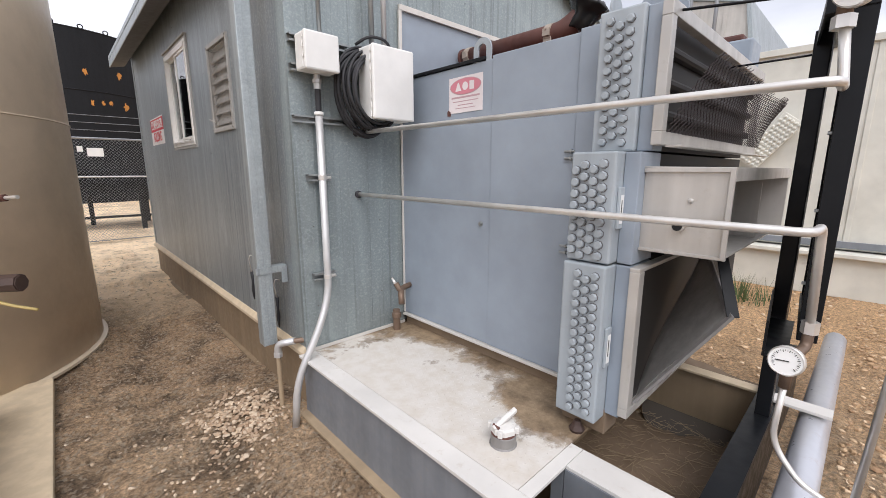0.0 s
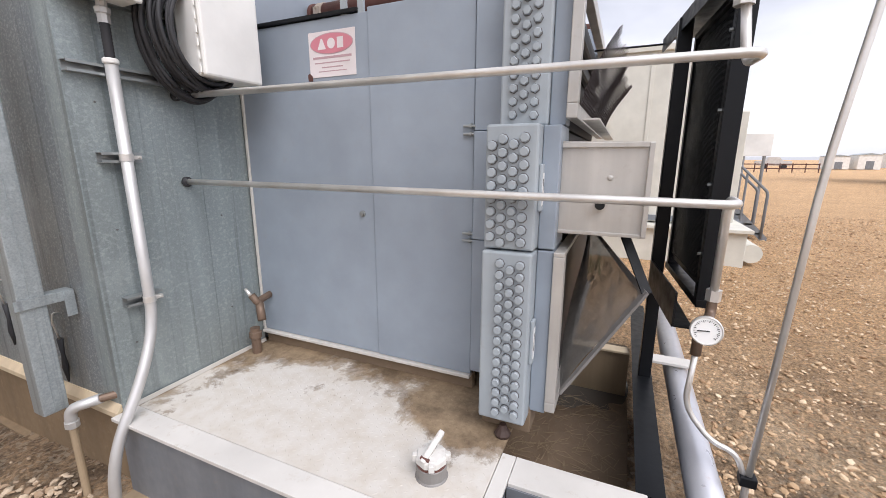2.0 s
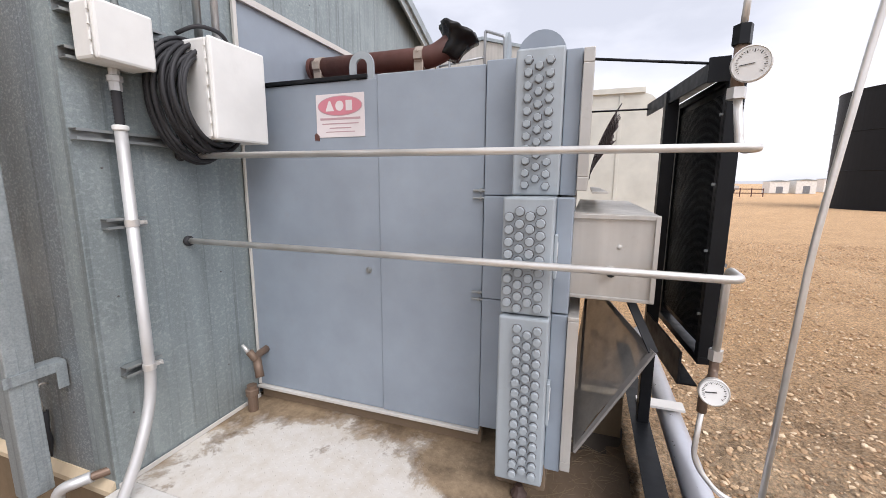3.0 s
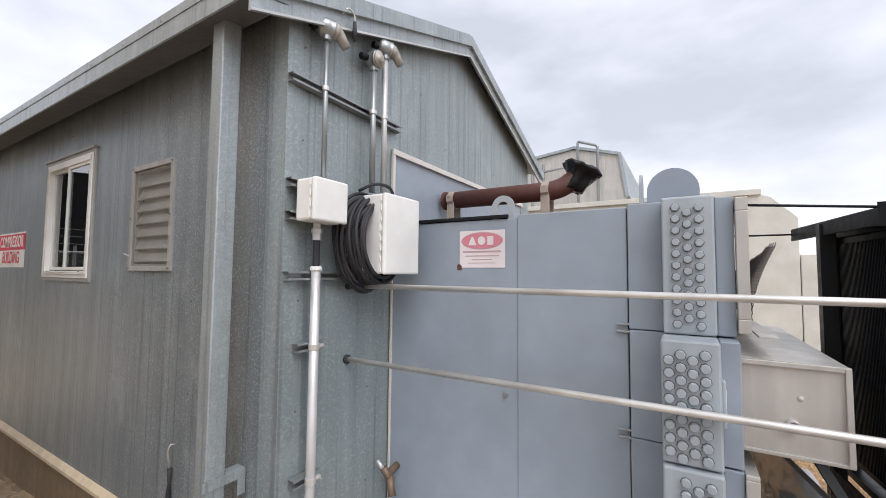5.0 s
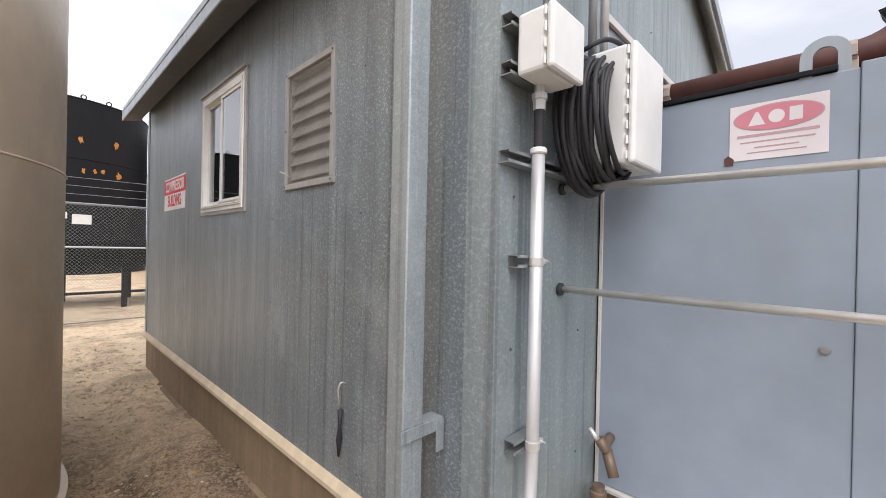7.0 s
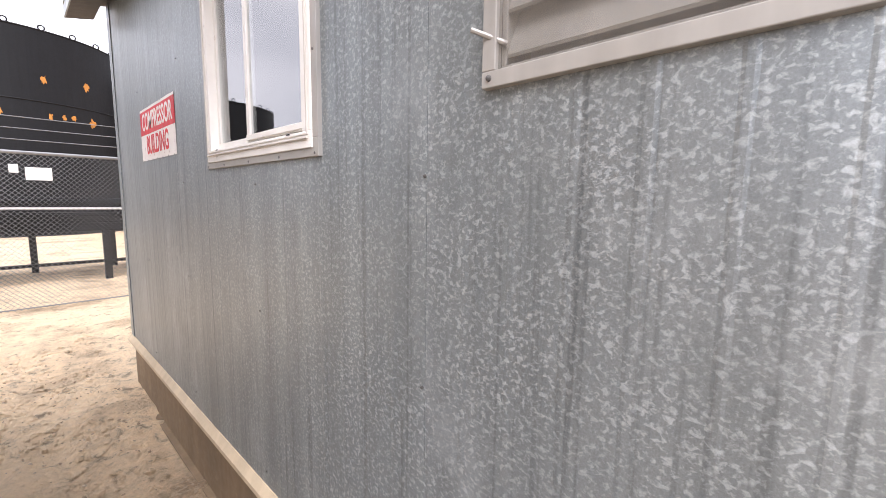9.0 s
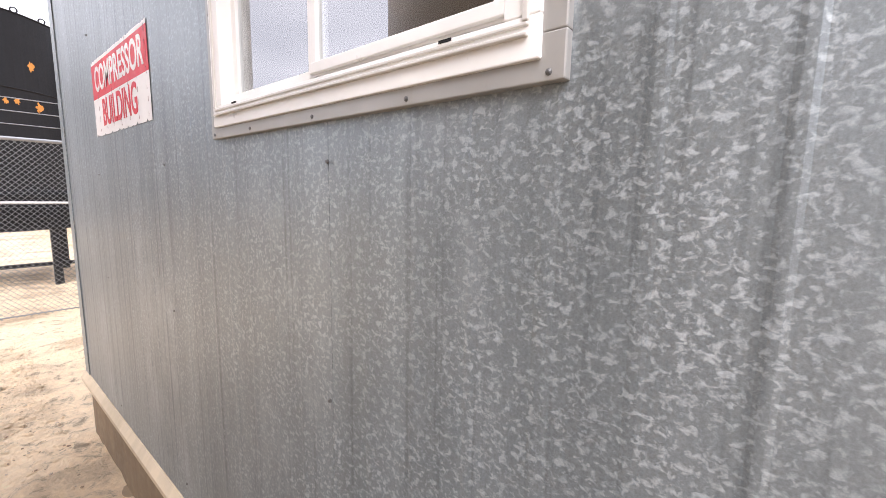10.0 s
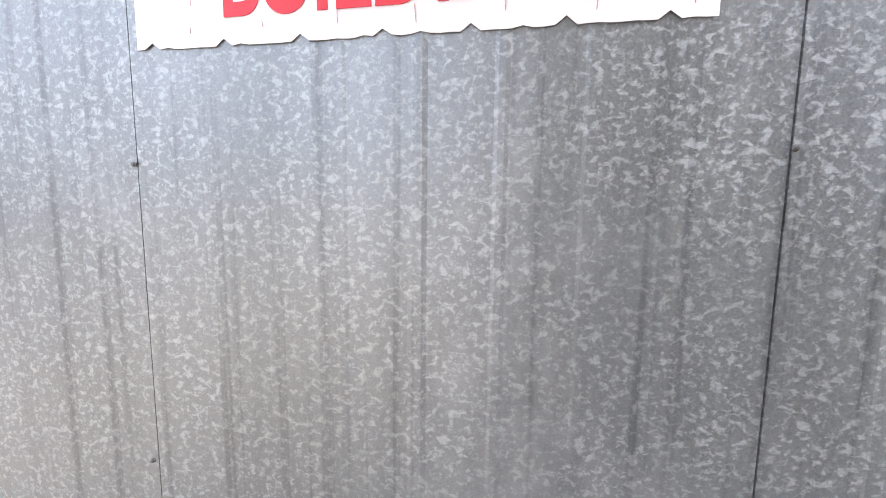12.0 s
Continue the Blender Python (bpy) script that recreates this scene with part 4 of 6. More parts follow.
def cooler_front():
    # upper outlet frame with torn expanded mesh
    f = thing("cooler_grille", (1.66, 0.6, 1.66), "stainless outlet frame with torn rusty mesh", "cooler outlet")
    bm = bmesh.new()
    x0, x1, z0, z1 = 1.665, 3.32, 1.675, 2.17
    for a0, a1, b0, b1 in ((x0, x1, z1 - 0.05, z1), (x0, x1, z0, z0 + 0.05), (x0, x0 + 0.045, z0 + 0.05, z1 - 0.05), (x1 - 0.05, x1, z0 + 0.05, z1 - 0.05)):
        bm_box((a0, 0.628, b0), (a1, 0.666, b1), 0.003, bm)
    part("frame", bm, "steel", f)
    part("shelf", bm_box((1.66, 0.555, 1.665), (3.30, 0.61, 1.672), 0.001), "steel", f)
    for z in (1.80, 1.92, 2.04):
        part("heat_tube", bm_rod((1.805, 0.69, z), (3.3, 0.69, z), 0.022, 10), "fins", f)
    bm = bmesh.new()
    nu, nv = 78, 22

    def net(u, v):
        low = Vector((1.70 + 1.68 * u, 0.622, 1.722))
        high = Vector((1.87 + 1.38 * u, 0.515 - 0.04 * u, 2.015 - 0.04 * u))
        p = low.lerp(high, v)
        p.y = low.y + (high.y - low.y) * v ** 1.6
        return p + Vector((0, 0.010 * math.sin(13 * u) * v, 0.010 * math.sin(7 * u) * v))

    rnd = random.Random(8)
    for i in range(nu):
        for j in range(nv):
            u, v = i / nu, j / nv
            if v > 0.97 + 0.04 * math.sin(31 * u) + rnd.uniform(-0.03, 0.0) or (i + j) % 2:
                continue
            for dj in (1, -1):
                if j + dj >= 0:
                    bm_strip(bm, net(u, v), net((i + 1) / nu, (j + dj) / nv), 0.0040)
    part("torn_mesh", bm, "gauze", f, "torn expanded metal mesh")
    # middle hood
    h = thing("outlet_hood", (1.66, 0.5, 1.28), "stainless sheet outlet hood with open side", "cooler hood")
    part("end_plate", bm_box((1.655, 0.388, 1.285), (1.660, 0.668, 1.585), 0.0015), "steel", h)
    bm = bm_box((1.640, 0.380, 1.280), (1.655, 0.396, 1.590), 0.002)
    bm_box((1.642, 0.380, 1.575), (1.655, 0.668, 1.592), 0.002, bm)
    bm_box((1.645, 0.380, 1.276), (1.66, 0.668, 1.288), 0.002, bm)
    part("folded_rim", bm, "steel", h)
    part("top_sheet", bm_prism([(0.385, 1.592), (0.668, 1.597), (0.668, 1.593), (0.385, 1.588)], "x", 1.645, 2.88), "steel", h)
    part("bottom_sheet", bm_box((1.66, 0.385, 1.281), (2.88, 0.668, 1.286)), "steel", h)
    part("end_plate", bm_box((2.88, 0.388, 1.285), (2.885, 0.668, 1.585)), "steel", h)
    part("divider", bm_box((2.25, 0.40, 1.29), (2.255, 0.668, 1.58)), "steel", h)
    part("rail", bm_box((1.66, 0.380, 1.545), (2.88, 0.386, 1.588), 0.001), "steel", h)
    part("nozzle", bm_tube([(1.665, 0.53, 1.385), (1.62, 0.53, 1.385)], 0.020, 14), "steel", h)
    part("nozzle_bore", bm_rod((1.6195, 0.53, 1.385), (1.616, 0.53, 1.385), 0.016, 14), "dark", h)
    part("bolt", bm_lathe([(0.010, 0), (0.008, 0.006), (0.003, 0.008)], (1.655, 0.505, 1.475), (-1, 0, 0), 10), "steel", h)
    # lower screen and its bent flap
    l = thing("inlet_screen", (1.6, 0.65, 0.6), "stainless framed lower screen with bent wire flap", "cooler screen")
    bm = bmesh.new()
    x0, x1, z0, z1 = 1.585, 3.32, 0.585, 1.215
    for a0, a1, b0, b1 in ((x0, x1, z1 - 0.016, z1), (x0, x1, z0, z0 + 0.04), (x0, x0 + 0.05, z0 + 0.04, z1 - 0.016)):
        bm_box((a0, 0.628, b0), (a1, 0.667, b1), 0.003, bm)
    part("frame", bm, "steel", l)
    part("dark_screen", bm_box((1.64, 0.652, 0.62), (3.3, 0.656, 1.19)), "fins", l)
    a, b, c = Vector((1.615, 0.615, 0.655)), Vector((2.34, 0.60, 1.215)), Vector((1.724, 0.347, 1.065))
    bm = bmesh.new()
    n = 14
    grid = {}
    for i in range(n + 1):
        for j in range(n + 1 - i):
            u, v = i / n, j / n
            p = a * (1 - u - v) + b * u + c * v
            p += Vector((0.02, 0.05, -0.02)) * math.sin(math.pi * (u + v)) * (1 - abs(u - v))
            grid[i, j] = bm.verts.new(p)
    for i in range(n):
        for j in range(n - i):
            bm.faces.new((grid[i, j], grid[i + 1, j], grid[i, j + 1]))
            if i + j < n - 1:
                bm.faces.new((grid[i + 1, j], grid[i + 1, j + 1], grid[i, j + 1]))
    bmesh.ops.solidify(bm, geom=bm.faces[:], thickness=0.004)
    part("flap", bm, "wire_cloth", l, "bent fine wire cloth")
    bm = bmesh.new()
    for p, q, w in ((b, c, 0.035), (c, a, 0.03), (a, b, 0.02)):
        n = (b - a).cross(c - a).normalized() * 0.006
        mid = ((a + b + c) / 3)
        pi, qi = p + (mid - p).normalized() * w, q + (mid - q).normalized() * w
        for o in (n,):
            bm.faces.new([bm.verts.new(v) for v in (p + o, q + o, qi + o, pi + o)])
            bm.faces.new([bm.verts.new(v) for v in (p - o, pi - o, qi - o, q - o)])
            bm.faces.new([bm.verts.new(v) for v in (p + o, p - o, q - o, q + o)])
    part("folded_edge", bm, "flap", l)
    part("brace", bm_box((-0.02, -0.003, 0), (0.02, 0.003, 0.31), 0.001, m=Matrix.Translation((1.74, 0.350, 1.06)) @ (Vector((1.95, 0.46, 1.28)) - Vector((1.74, 0.350, 1.06))).to_track_quat("Z", "Y").to_matrix().to_4x4()), "black", l)


cooler_front()


def radiator():
    r = thing("oil_radiator", (2.1, 0.25, SZ), "black painted finned radiator on a steel stand", "radiator")
    # built along u from its near edge, then turned a little
    turn = Matrix.Translation((1.838, 0.180, 0)) @ Euler((0, 0, radians(4.9))).to_matrix().to_4x4()

    def put(name, lo, hi, bevel=0.003):
        return part(name, bm_box(lo, hi, bevel, m=turn), "black", r)

    slab = put("panel", (0.03, -0.050, 1.06), (0.585, -0.020, 2.06))
    for i in range(47):
        part("fin", bm_box((0.036 + i * 0.0113, -0.020, 1.09), (0.040 + i * 0.0113, -0.011, 2.03), m=turn), "black", slab)
    put("edge_channel", (-0.005, -0.056, 1.03), (0.004, 0.0, 2.085), 0.002)
    put("edge_channel", (0.0045, -0.009, 1.03), (0.034, 0.0, 2.085), 0.002)
    put("edge_channel", (0.568, -0.056, 1.03), (0.603, -0.004, 2.085), 0.004)
    put("bottom_channel", (-0.005, -0.055, 1.0), (0.61, 0.0, 1.03))
    put("top_channel", (-0.01, -0.055, 2.06), (0.60, -0.004, 2.085))
    for z in (1.2, 1.45, 1.7, 1.95):
        part("channel_bolt", bm_rod((1.856, 0.178, z), (1.856, 0.192, z), 0.006, 6), "strut", r)
    part("post", bm_box((2.272, 0.252, SZ), (2.342, 0.308, 2.12), 0.004), "black", r)
    part("head_plate", bm_prism([(1.84, 0.12), (1.84, 0.245), (2.63, 0.345), (2.63, 0.20)], "z", 2.118, 2.126), "black", r)
    part("head_flange", bm_prism([(1.84, 0.238), (1.84, 0.245), (2.63, 0.345), (2.63, 0.338)], "z", 2.065, 2.118), "black", r)
    part("head_flange", bm_prism([(1.832, 0.18), (1.838, 0.18), (1.846, 0.245), (1.84, 0.245)], "z", 2.06, 2.145), "black", r)
    part("bracket", bm_prism([(1.758, 0.250), (1.758, 0.258), (2.25, 0.31), (2.25, 0.302)], "z", 0.945, 1.07), "black", r)
    part("bracket_shelf", bm_prism([(1.758, 0.19), (1.758, 0.258), (2.25, 0.31), (2.25, 0.22)], "z", 0.940, 0.946), "black", r)
    for a, b in (((1.86, 0.24, 2.13), (1.74, 0.668, 2.152)), ((2.62, 0.338, 2.10), (2.62, 0.668, 2.10))):
        part("stay_rod", bm_tube([a, b], 0.005, 6), "black", r)


radiator()


# ---- pipes and gauges ----
def gauge(centre, face, r, label, parent):
    c, d = Vector(centre), Vector(face).normalized()
    g = thing("dial_thermometer", centre, label, "gauge")
    part("case", bm_lathe([(r * 0.9, -0.02), (r, -0.014), (r, 0.006), (r * 0.93, 0.010), (r * 0.90, 0.006)], c, d, 36), "tube", g)
    dial = part("dial", bm_lathe([(r * 0.9, 0.0055), (r * 0.9, 0.0065)], c, d, 36), "dial", g)
    up = Vector((0, 0, 1))
    side = d.cross(up).normalized()
    up = side.cross(d)
    bm = bmesh.new()
    for k in range(27):
        a = radians(-130 + 10 * k)
        v = side * math.sin(a) + up * math.cos(a)
        bm_strip(bm, c + d * 0.0072 + v * r * (0.66 if k % 3 else 0.6), c + d * 0.0072 + v * r * 0.76, 0.0016 if k % 3 else 0.0028)
    part("scale_marks", bm, "ink", dial)
    bm = bmesh.new()
    bm_strip(bm, c + d * 0.008 - (side * 0.9 - up * 0.1) * r * 0.2, c + d * 0.008 + (side * 0.9 - up * 0.1) * r * 0.62, 0.004)
    part("pointer", bm, "ink", dial)
    return g


def pipework():
    a = thing("steel_tube", (1.44, 2.345, 1.812), "bare stainless tube leaving the building wall", "pipe", "tubes to the radiator")
    part("tube", bm_tube(rounded([(1.44, 2.39, 1.812), (1.518, 0.158, 1.808), (1.69, 0.165, 1.812), (1.703, 0.185, 1.99)], 0.045), 0.0135, 12), "tube", a)
    part("grommet", bm_lathe([(0.022, 0), (0.022, 0.012), (0.015, 0.018)], (1.44, EY - 0.002, 1.812), (0, -1, 0), 16), "rubber", a)
    b = thing("steel_tube", (1.44, 2.35, 1.428), "bare stainless tube leaving the building wall", "pipe", "tubes to the radiator")
    part("tube", bm_tube(rounded([(1.44, 2.39, 1.430), (1.520, 0.160, 1.412), (1.69, 0.155, 1.415), (1.748, 0.145, 1.05)], 0.05), 0.0135, 12), "tube", b)
    part("grommet", bm_lathe([(0.024, 0), (0.024, 0.012), (0.015, 0.018)], (1.44, EY - 0.002, 1.429), (0, -1, 0), 16), "rubber", b)
    part("elbow", bm_tube(rounded([(1.748, 0.145, 1.09), (1.745, 0.147, 1.01), (1.61, 0.18, 1.0)], 0.03), 0.016, 10), "bronze", b)
    part("side_elbow", bm_tube(rounded([(1.72, 0.155, 1.005), (1.708, 0.178, 0.97), (1.705, 0.18, 0.87)], 0.02), 0.017, 10), "bronze", b)
    part("collar", bm_rod((1.748, 0.145, 1.06), (1.748, 0.145, 1.10), 0.024, 6), "tube", b)
    gauge((1.605, 0.178, 1.0), (-1, 0.1, 0.2), 0.047, "round white dial thermometer in steel case", b)
    gauge((1.662, 0.170, 2.072), (-1, 0.3, -0.1), 0.055, "round white dial thermometer in steel case", a)
    part("tee", bm_tube(rounded([(1.703, 0.19, 1.99), (1.705, 0.19, 2.16)], 0.03), 0.019, 12), "bronze", a)
    part("nut", bm_rod((1.703, 0.189, 1.975), (1.703, 0.189, 2.01), 0.028, 6), "tube", a)
    part("nut", bm_rod((1.705, 0.19, 2.14), (1.705, 0.19, 2.20), 0.028, 6), "black", a)
    t = thing("vent_tube", (1.5, 0.05, 0.6), "bent stainless vent tube above the skid end", "pipe")
    part("riser", bm_tube(rounded([(1.705, 0.19, 2.19), (1.70, 0.185, 2.37), (1.68, -0.02, 2.46), (1.665, -0.16, 2.40), (1.675, -0.125, 2.13), (1.675, -0.06, 1.5), (1.675, -0.022, 0.47)], 0.14, 8), 0.0105, 12), "tube", t)
    part("tail", bm_tube(rounded([(1.705, 0.18, 0.88), (1.712, 0.19, 0.66), (1.69, 0.10, 0.56), (1.682, 0.02, 0.54), (1.678, -0.01, 0.46)], 0.07, 8), 0.010, 10), "tube", t)
    part("clamp", bm_box((1.655, -0.045, 0.435), (1.70, 0.005, 0.472), 0.004), "black", t)
    part("leg", bm_rod((1.678, -0.02, 0.05), (1.678, -0.02, 0.44), 0.012, 10), "tube", t)


pipework()


def exhaust():
    e = thing("exhaust_pipe", (2.0, 1.8, 2.17), "rusty brown exhaust pipe with black plastic cover", "pipe")
    path = rounded([(2.38, 2.32, 2.405), (2.38, 1.49, 2.405), (2.43, 1.375, 2.505)], 0.12, 10)
    part("pipe", bm_tube(path, 0.060, 28), "rust", e)
    part("end_ring", bm_lathe([(0.052, 0), (0.066, 0), (0.066, 0.02), (0.060, 0.022)], (2.38, 2.325, 2.405), (0, -1, 0), 28), "rust", e)
    part("bore", bm_rod((2.38, 2.3275, 2.405), (2.38, 2.322, 2.405), 0.052, 20), "dark", e)
    for y in (2.25, 1.57):
        bm = bm_lathe([(0.061, -0.024), (0.0645, -0.024), (0.0645, 0.024), (0.061, 0.024)], (2.38, y, 2.405), (0, 1, 0), 28)
        bm_box((2.306, y - 0.024, 2.385), (2.318, y + 0.024, 2.43), 0.002, bm)
        bm_rod((2.300, y, 2.425), (2.330, y, 2.425), 0.007, 6, bm=bm)
        bm_box((2.325, y - 0.028, 2.165), (2.335, y + 0.028, 2.405), 0.003, bm)
        bm_box((2.425, y - 0.028, 2.165), (2.435, y + 0.028, 2.405), 0.003, bm)
        part("saddle", bm, "saddle", e, "dusty cream strap saddle")
    axis = Vector((0.15, -0.38, 0.9)).normalized()
    bm = bm_lathe([(0.062, -0.115), (0.068, -0.11), (0.074, -0.07), (0.073, -0.035), (0.088, -0.005), (0.118, 0.018), (0.125, 0.034), (0.10, 0.050), (0.06, 0.044), (0.01, 0.050)], path[-1], axis, 40)
    for v in bm.verts:
        d = v.co - Vector(path[-1])
        n = noise.noise(v.co * 17) + 0.6 * noise.noise(v.co * 41)
        out = d - axis * d.dot(axis)
        v.co += out * 0.22 * n + axis * 0.016 * noise.noise(v.co * 23)
    part("plastic_cover", bm, "plastic", e, "crumpled black plastic", smooth=True)


exhaust()


# ---- things on the end wall ----
def strut(x0, x1, z, y=EY - 0.005, d=0.041):
    s = thing("strut_channel", ((x0 + x1) / 2, y, z), "galvanised slotted strut channel on the end wall", "strut", "strut channels on the wall")
    w = 0.0205
    out = [(y, z - w), (y - d, z - w), (y - d, z - w + 0.010), (y - d + 0.003, z - w + 0.010), (y - d + 0.003, z - w + 0.003), (y - 0.003, z - w + 0.003), (y - 0.003, z + w - 0.003), (y - d + 0.003, z + w - 0.003), (y - d + 0.003, z + w - 0.010), (y - d, z + w - 0.010), (y - d, z + w), (y, z + w)]
    part("channel", bm_prism(out, "x", x0, x1), "strut", s)


def conduit_run():
    for x0, x1, z in ((1.025, 1.83, 2.765), (1.03, 1.40, 2.285), (1.03, 1.52, 2.135), (1.03, 1.52, 1.865), (1.09, 1.235, 1.54), (1.09, 1.235, 0.945)):
        strut(x0, x1, z)
    c = thing("conduit", (1.17, 2.28, 0.1), "white aluminium conduit bending down to the ground", "conduit")
    part("pipe", bm_tube(rounded([(1.165, 2.295, 1.90), (1.165, 2.295, 0.83), (1.06, 2.255, 0.62), (0.91, 2.255, 0.36), (0.885, 2.26, 0.04)], 0.22, 9), 0.0215, 16), "conduit", c)
    part("flexible_sleeve", bm_tube([(1.165, 2.295, 1.90 + 0.006 * k) for k in range(24)], [0.0155 + 0.002 * (k % 2) for k in range(24)], 14), "rubber", c, "black ribbed flexible sleeve")
    part("collar", bm_lathe([(0.024, 0), (0.027, 0.004), (0.027, 0.016), (0.022, 0.020)], (1.165, 2.295, 1.888), (0, 0, 1), 18), "white", c)
    part("gland", bm_lathe([(0.021, 0), (0.021, 0.03), (0.026, 0.034), (0.026, 0.052), (0.018, 0.056), (0.018, 0.10)], (1.165, 2.295, 2.03), (0, 0, 1), 8), "conduit", c)
    for z in (1.54, 0.945):
        bm = bm_lathe([(0.0245, 0), (0.0245, 0.026)], (1.165, 2.295, z - 0.013), (0, 0, 1), 18)
        bm_box((1.186, 2.285, z - 0.008), (1.218, 2.305, z + 0.008), 0.002, bm)
        bm_rod((1.205, 2.27, z), (1.205, 2.325, z), 0.004, 6, bm=bm)
        part("clamp", bm, "tube", c)
    for x, r, z0, z1, y in ((1.195, 0.0125, 2.31, 3.02, 2.295), (1.535, 0.0165, 2.32, 3.02, 2.29), (1.62, 0.0165, 2.30, 3.12, 2.28)):
        p = thing("riser_conduit", (x, y, z0), "galvanised conduit rising to a round fitting", "conduit", "conduits under the gable")
        part("pipe", bm_tube([(x, y, z0), (x, y, z1)], r, 14), "conduit" if x > 1.6 else "strut", p)
        part("clamp", bm_lathe([(r + 0.004, 0), (r + 0.004, 0.022)], (x, y, 2.755), (0, 0, 1), 14), "tube", p)
        c0 = Vector((x, y, z1 + 0.045))
        face = Vector((0.12, -0.98, -0.1)) if 1.5 < x < 1.6 else Vector((0.92, -0.36, -0.12))
        head = part("conduit_head", bm_lathe([(0.012, -0.052), (0.030, -0.048), (0.044, -0.030), (0.048, 0.0), (0.046, 0.018), (0.050, 0.020), (0.050, 0.030), (0.046, 0.032)], c0, face, 24), "strut", p, "cast aluminium conduit head", smooth=True)
        part("hub", bm_rod((x, y, z1 - 0.02), (x, y, z1 + 0.012), 0.024, 12, bevel=0.003), "strut", head)
        part("plug", bm_rod((x - 0.035, y + 0.012, z1 + 0.045), (x - 0.085, y + 0.022, z1 + 0.038), 0.019, 12, bevel=0.003), "black", head)
        if 1.5 < x < 1.6:
            cap = bm_lathe([(0.046, 0.032), (0.044, 0.040), (0.022, 0.044), (0.022, 0.054), (0.014, 0.056)], c0, face, 24)
        else:
            cap = bm_tube(rounded([c0 + face * 0.03, c0 + face * 0.065 + Vector((0, 0, -0.004)), c0 + face * 0.09 + Vector((0.005, -0.01, -0.055))], 0.03, 5), [0.046, 0.042, 0.037, 0.033, 0.030, 0.028, 0.026, 0.024][:8], 16)
        part("cap", cap, "cap_l", head, "weathered cast cap", smooth=True)


conduit_run()


def enclosure(name, x0, x1, y0, y1, z0, z1, label):
    e = thing(name, ((x0 + x1) / 2, y1, z0), label, "enclosure")
    part("body", bm_box((x0, y0 + 0.028, z0), (x1, y1, z1), 0.012), "white", e)
    door = part("door", bm_box((x0 - 0.002, y0, z0 - 0.002), (x1 + 0.002, y0 + 0.024, z1 + 0.002), 0.010), "white", e)
    n = int((z1 - z0) / 0.045)
    for i in range(n):
        z = z0 + (z1 - z0) * (i + 0.5) / n
        part("hinge_knuckle", bm_rod((x0 - 0.003, y0 + 0.026, z - 0.014), (x0 - 0.003, y0 + 0.026, z + 0.014), 0.0045, 8), "white", door)
    for z in (z0 + 0.05, z1 - 0.05):
        part("latch", bm_box((x1, y0 + 0.012, z - 0.014), (x1 + 0.006, y0 + 0.04, z + 0.014), 0.002), "white", door)
    for x in (x0 + 0.02, x1 - 0.05):
        part("mounting_foot", bm_box((x, y1, z0 + 0.02), (x + 0.03, EY - 0.047, z1 - 0.02), 0.002), "strut", e)


enclosure("junction_box", 1.052, 1.25, 2.185, 2.31, 2.108, 2.298, "small white fibreglass junction box on the end wall")
enclosure("control_box", 1.395, 1.685, 2.075, 2.235, 1.875, 2.275, "large white fibreglass control box on the end wall")


def cable_coil():
    c = thing("cable_coil", (1.45, 2.27, 1.85), "thick bundle of black cable coiled behind a box", "cable")
    rnd = random.Random(11)
    for k in range(17):
        path = []
        cx, cz = 1.475 + rnd.uniform(-0.012, 0.012), 2.088 + rnd.uniform(-0.015, 0.015)
        rx, rz = 0.150 + 0.0042 * k + rnd.uniform(-0.012, 0.010), 0.215 + 0.003 * k + rnd.uniform(-0.016, 0.012)
        y = 2.145 + 0.0092 * k
        ph = rnd.uniform(0, 6)
        for i in range(40):
            a = 2 * math.pi * i / 40
            w = 1 + 0.035 * math.sin(3 * a + ph)
            s = 0.85 if math.sin(a) > 0 else 1.0
            path.append((cx + rx * math.cos(a) * w, min(2.315, y + 0.012 * math.sin(2 * a + ph)), cz + rz * math.sin(a) * w * s - 0.03))
        part("cable_loop", bm_tube(path, 0.0092, 8, closed=True), "rubber", c)
    part("cable_end", bm_tube(rounded([(1.27, 2.27, 2.12), (1.29, 2.25, 2.0), (1.31, 2.24, 1.9), (1.36, 2.22, 1.83)], 0.06), 0.0085, 8), "rubber", c)
    part("cable_end", bm_tube(rounded([(1.40, 2.26, 2.30), (1.45, 2.2, 2.345), (1.55, 2.17, 2.34), (1.62, 2.2, 2.29)], 0.05), 0.0085, 8), "rubber", c)


cable_coil()


def valve():
    v = thing("drain_valve", (1.66, 2.27, SZ), "rusty brass drain valve in the wall corner", "valve")
    part("riser", bm_lathe([(0.026, 0), (0.026, 0.09), (0.034, 0.095), (0.034, 0.125), (0.026, 0.13), (0.026, 0.15)], (1.672, 2.285, SZ), (0, 0, 1), 14), "bronze", v)
    part("body", bm_tube(rounded([(1.80, 2.288, 0.768), (1.73, 2.285, 0.758), (1.69, 2.26, 0.75), (1.675, 2.29, 0.80)], 0.02), [0.020] * 16, 12), "bronze", v)
    part("outlet", bm_tube([(1.70, 2.265, 0.755), (1.672, 2.223, 0.665)], 0.022, 12), "bronze", v)
    part("handle", bm_tube([(1.676, 2.29, 0.79), (1.668, 2.325, 0.835)], [0.013, 0.008], 10), "tube", v)


valve()


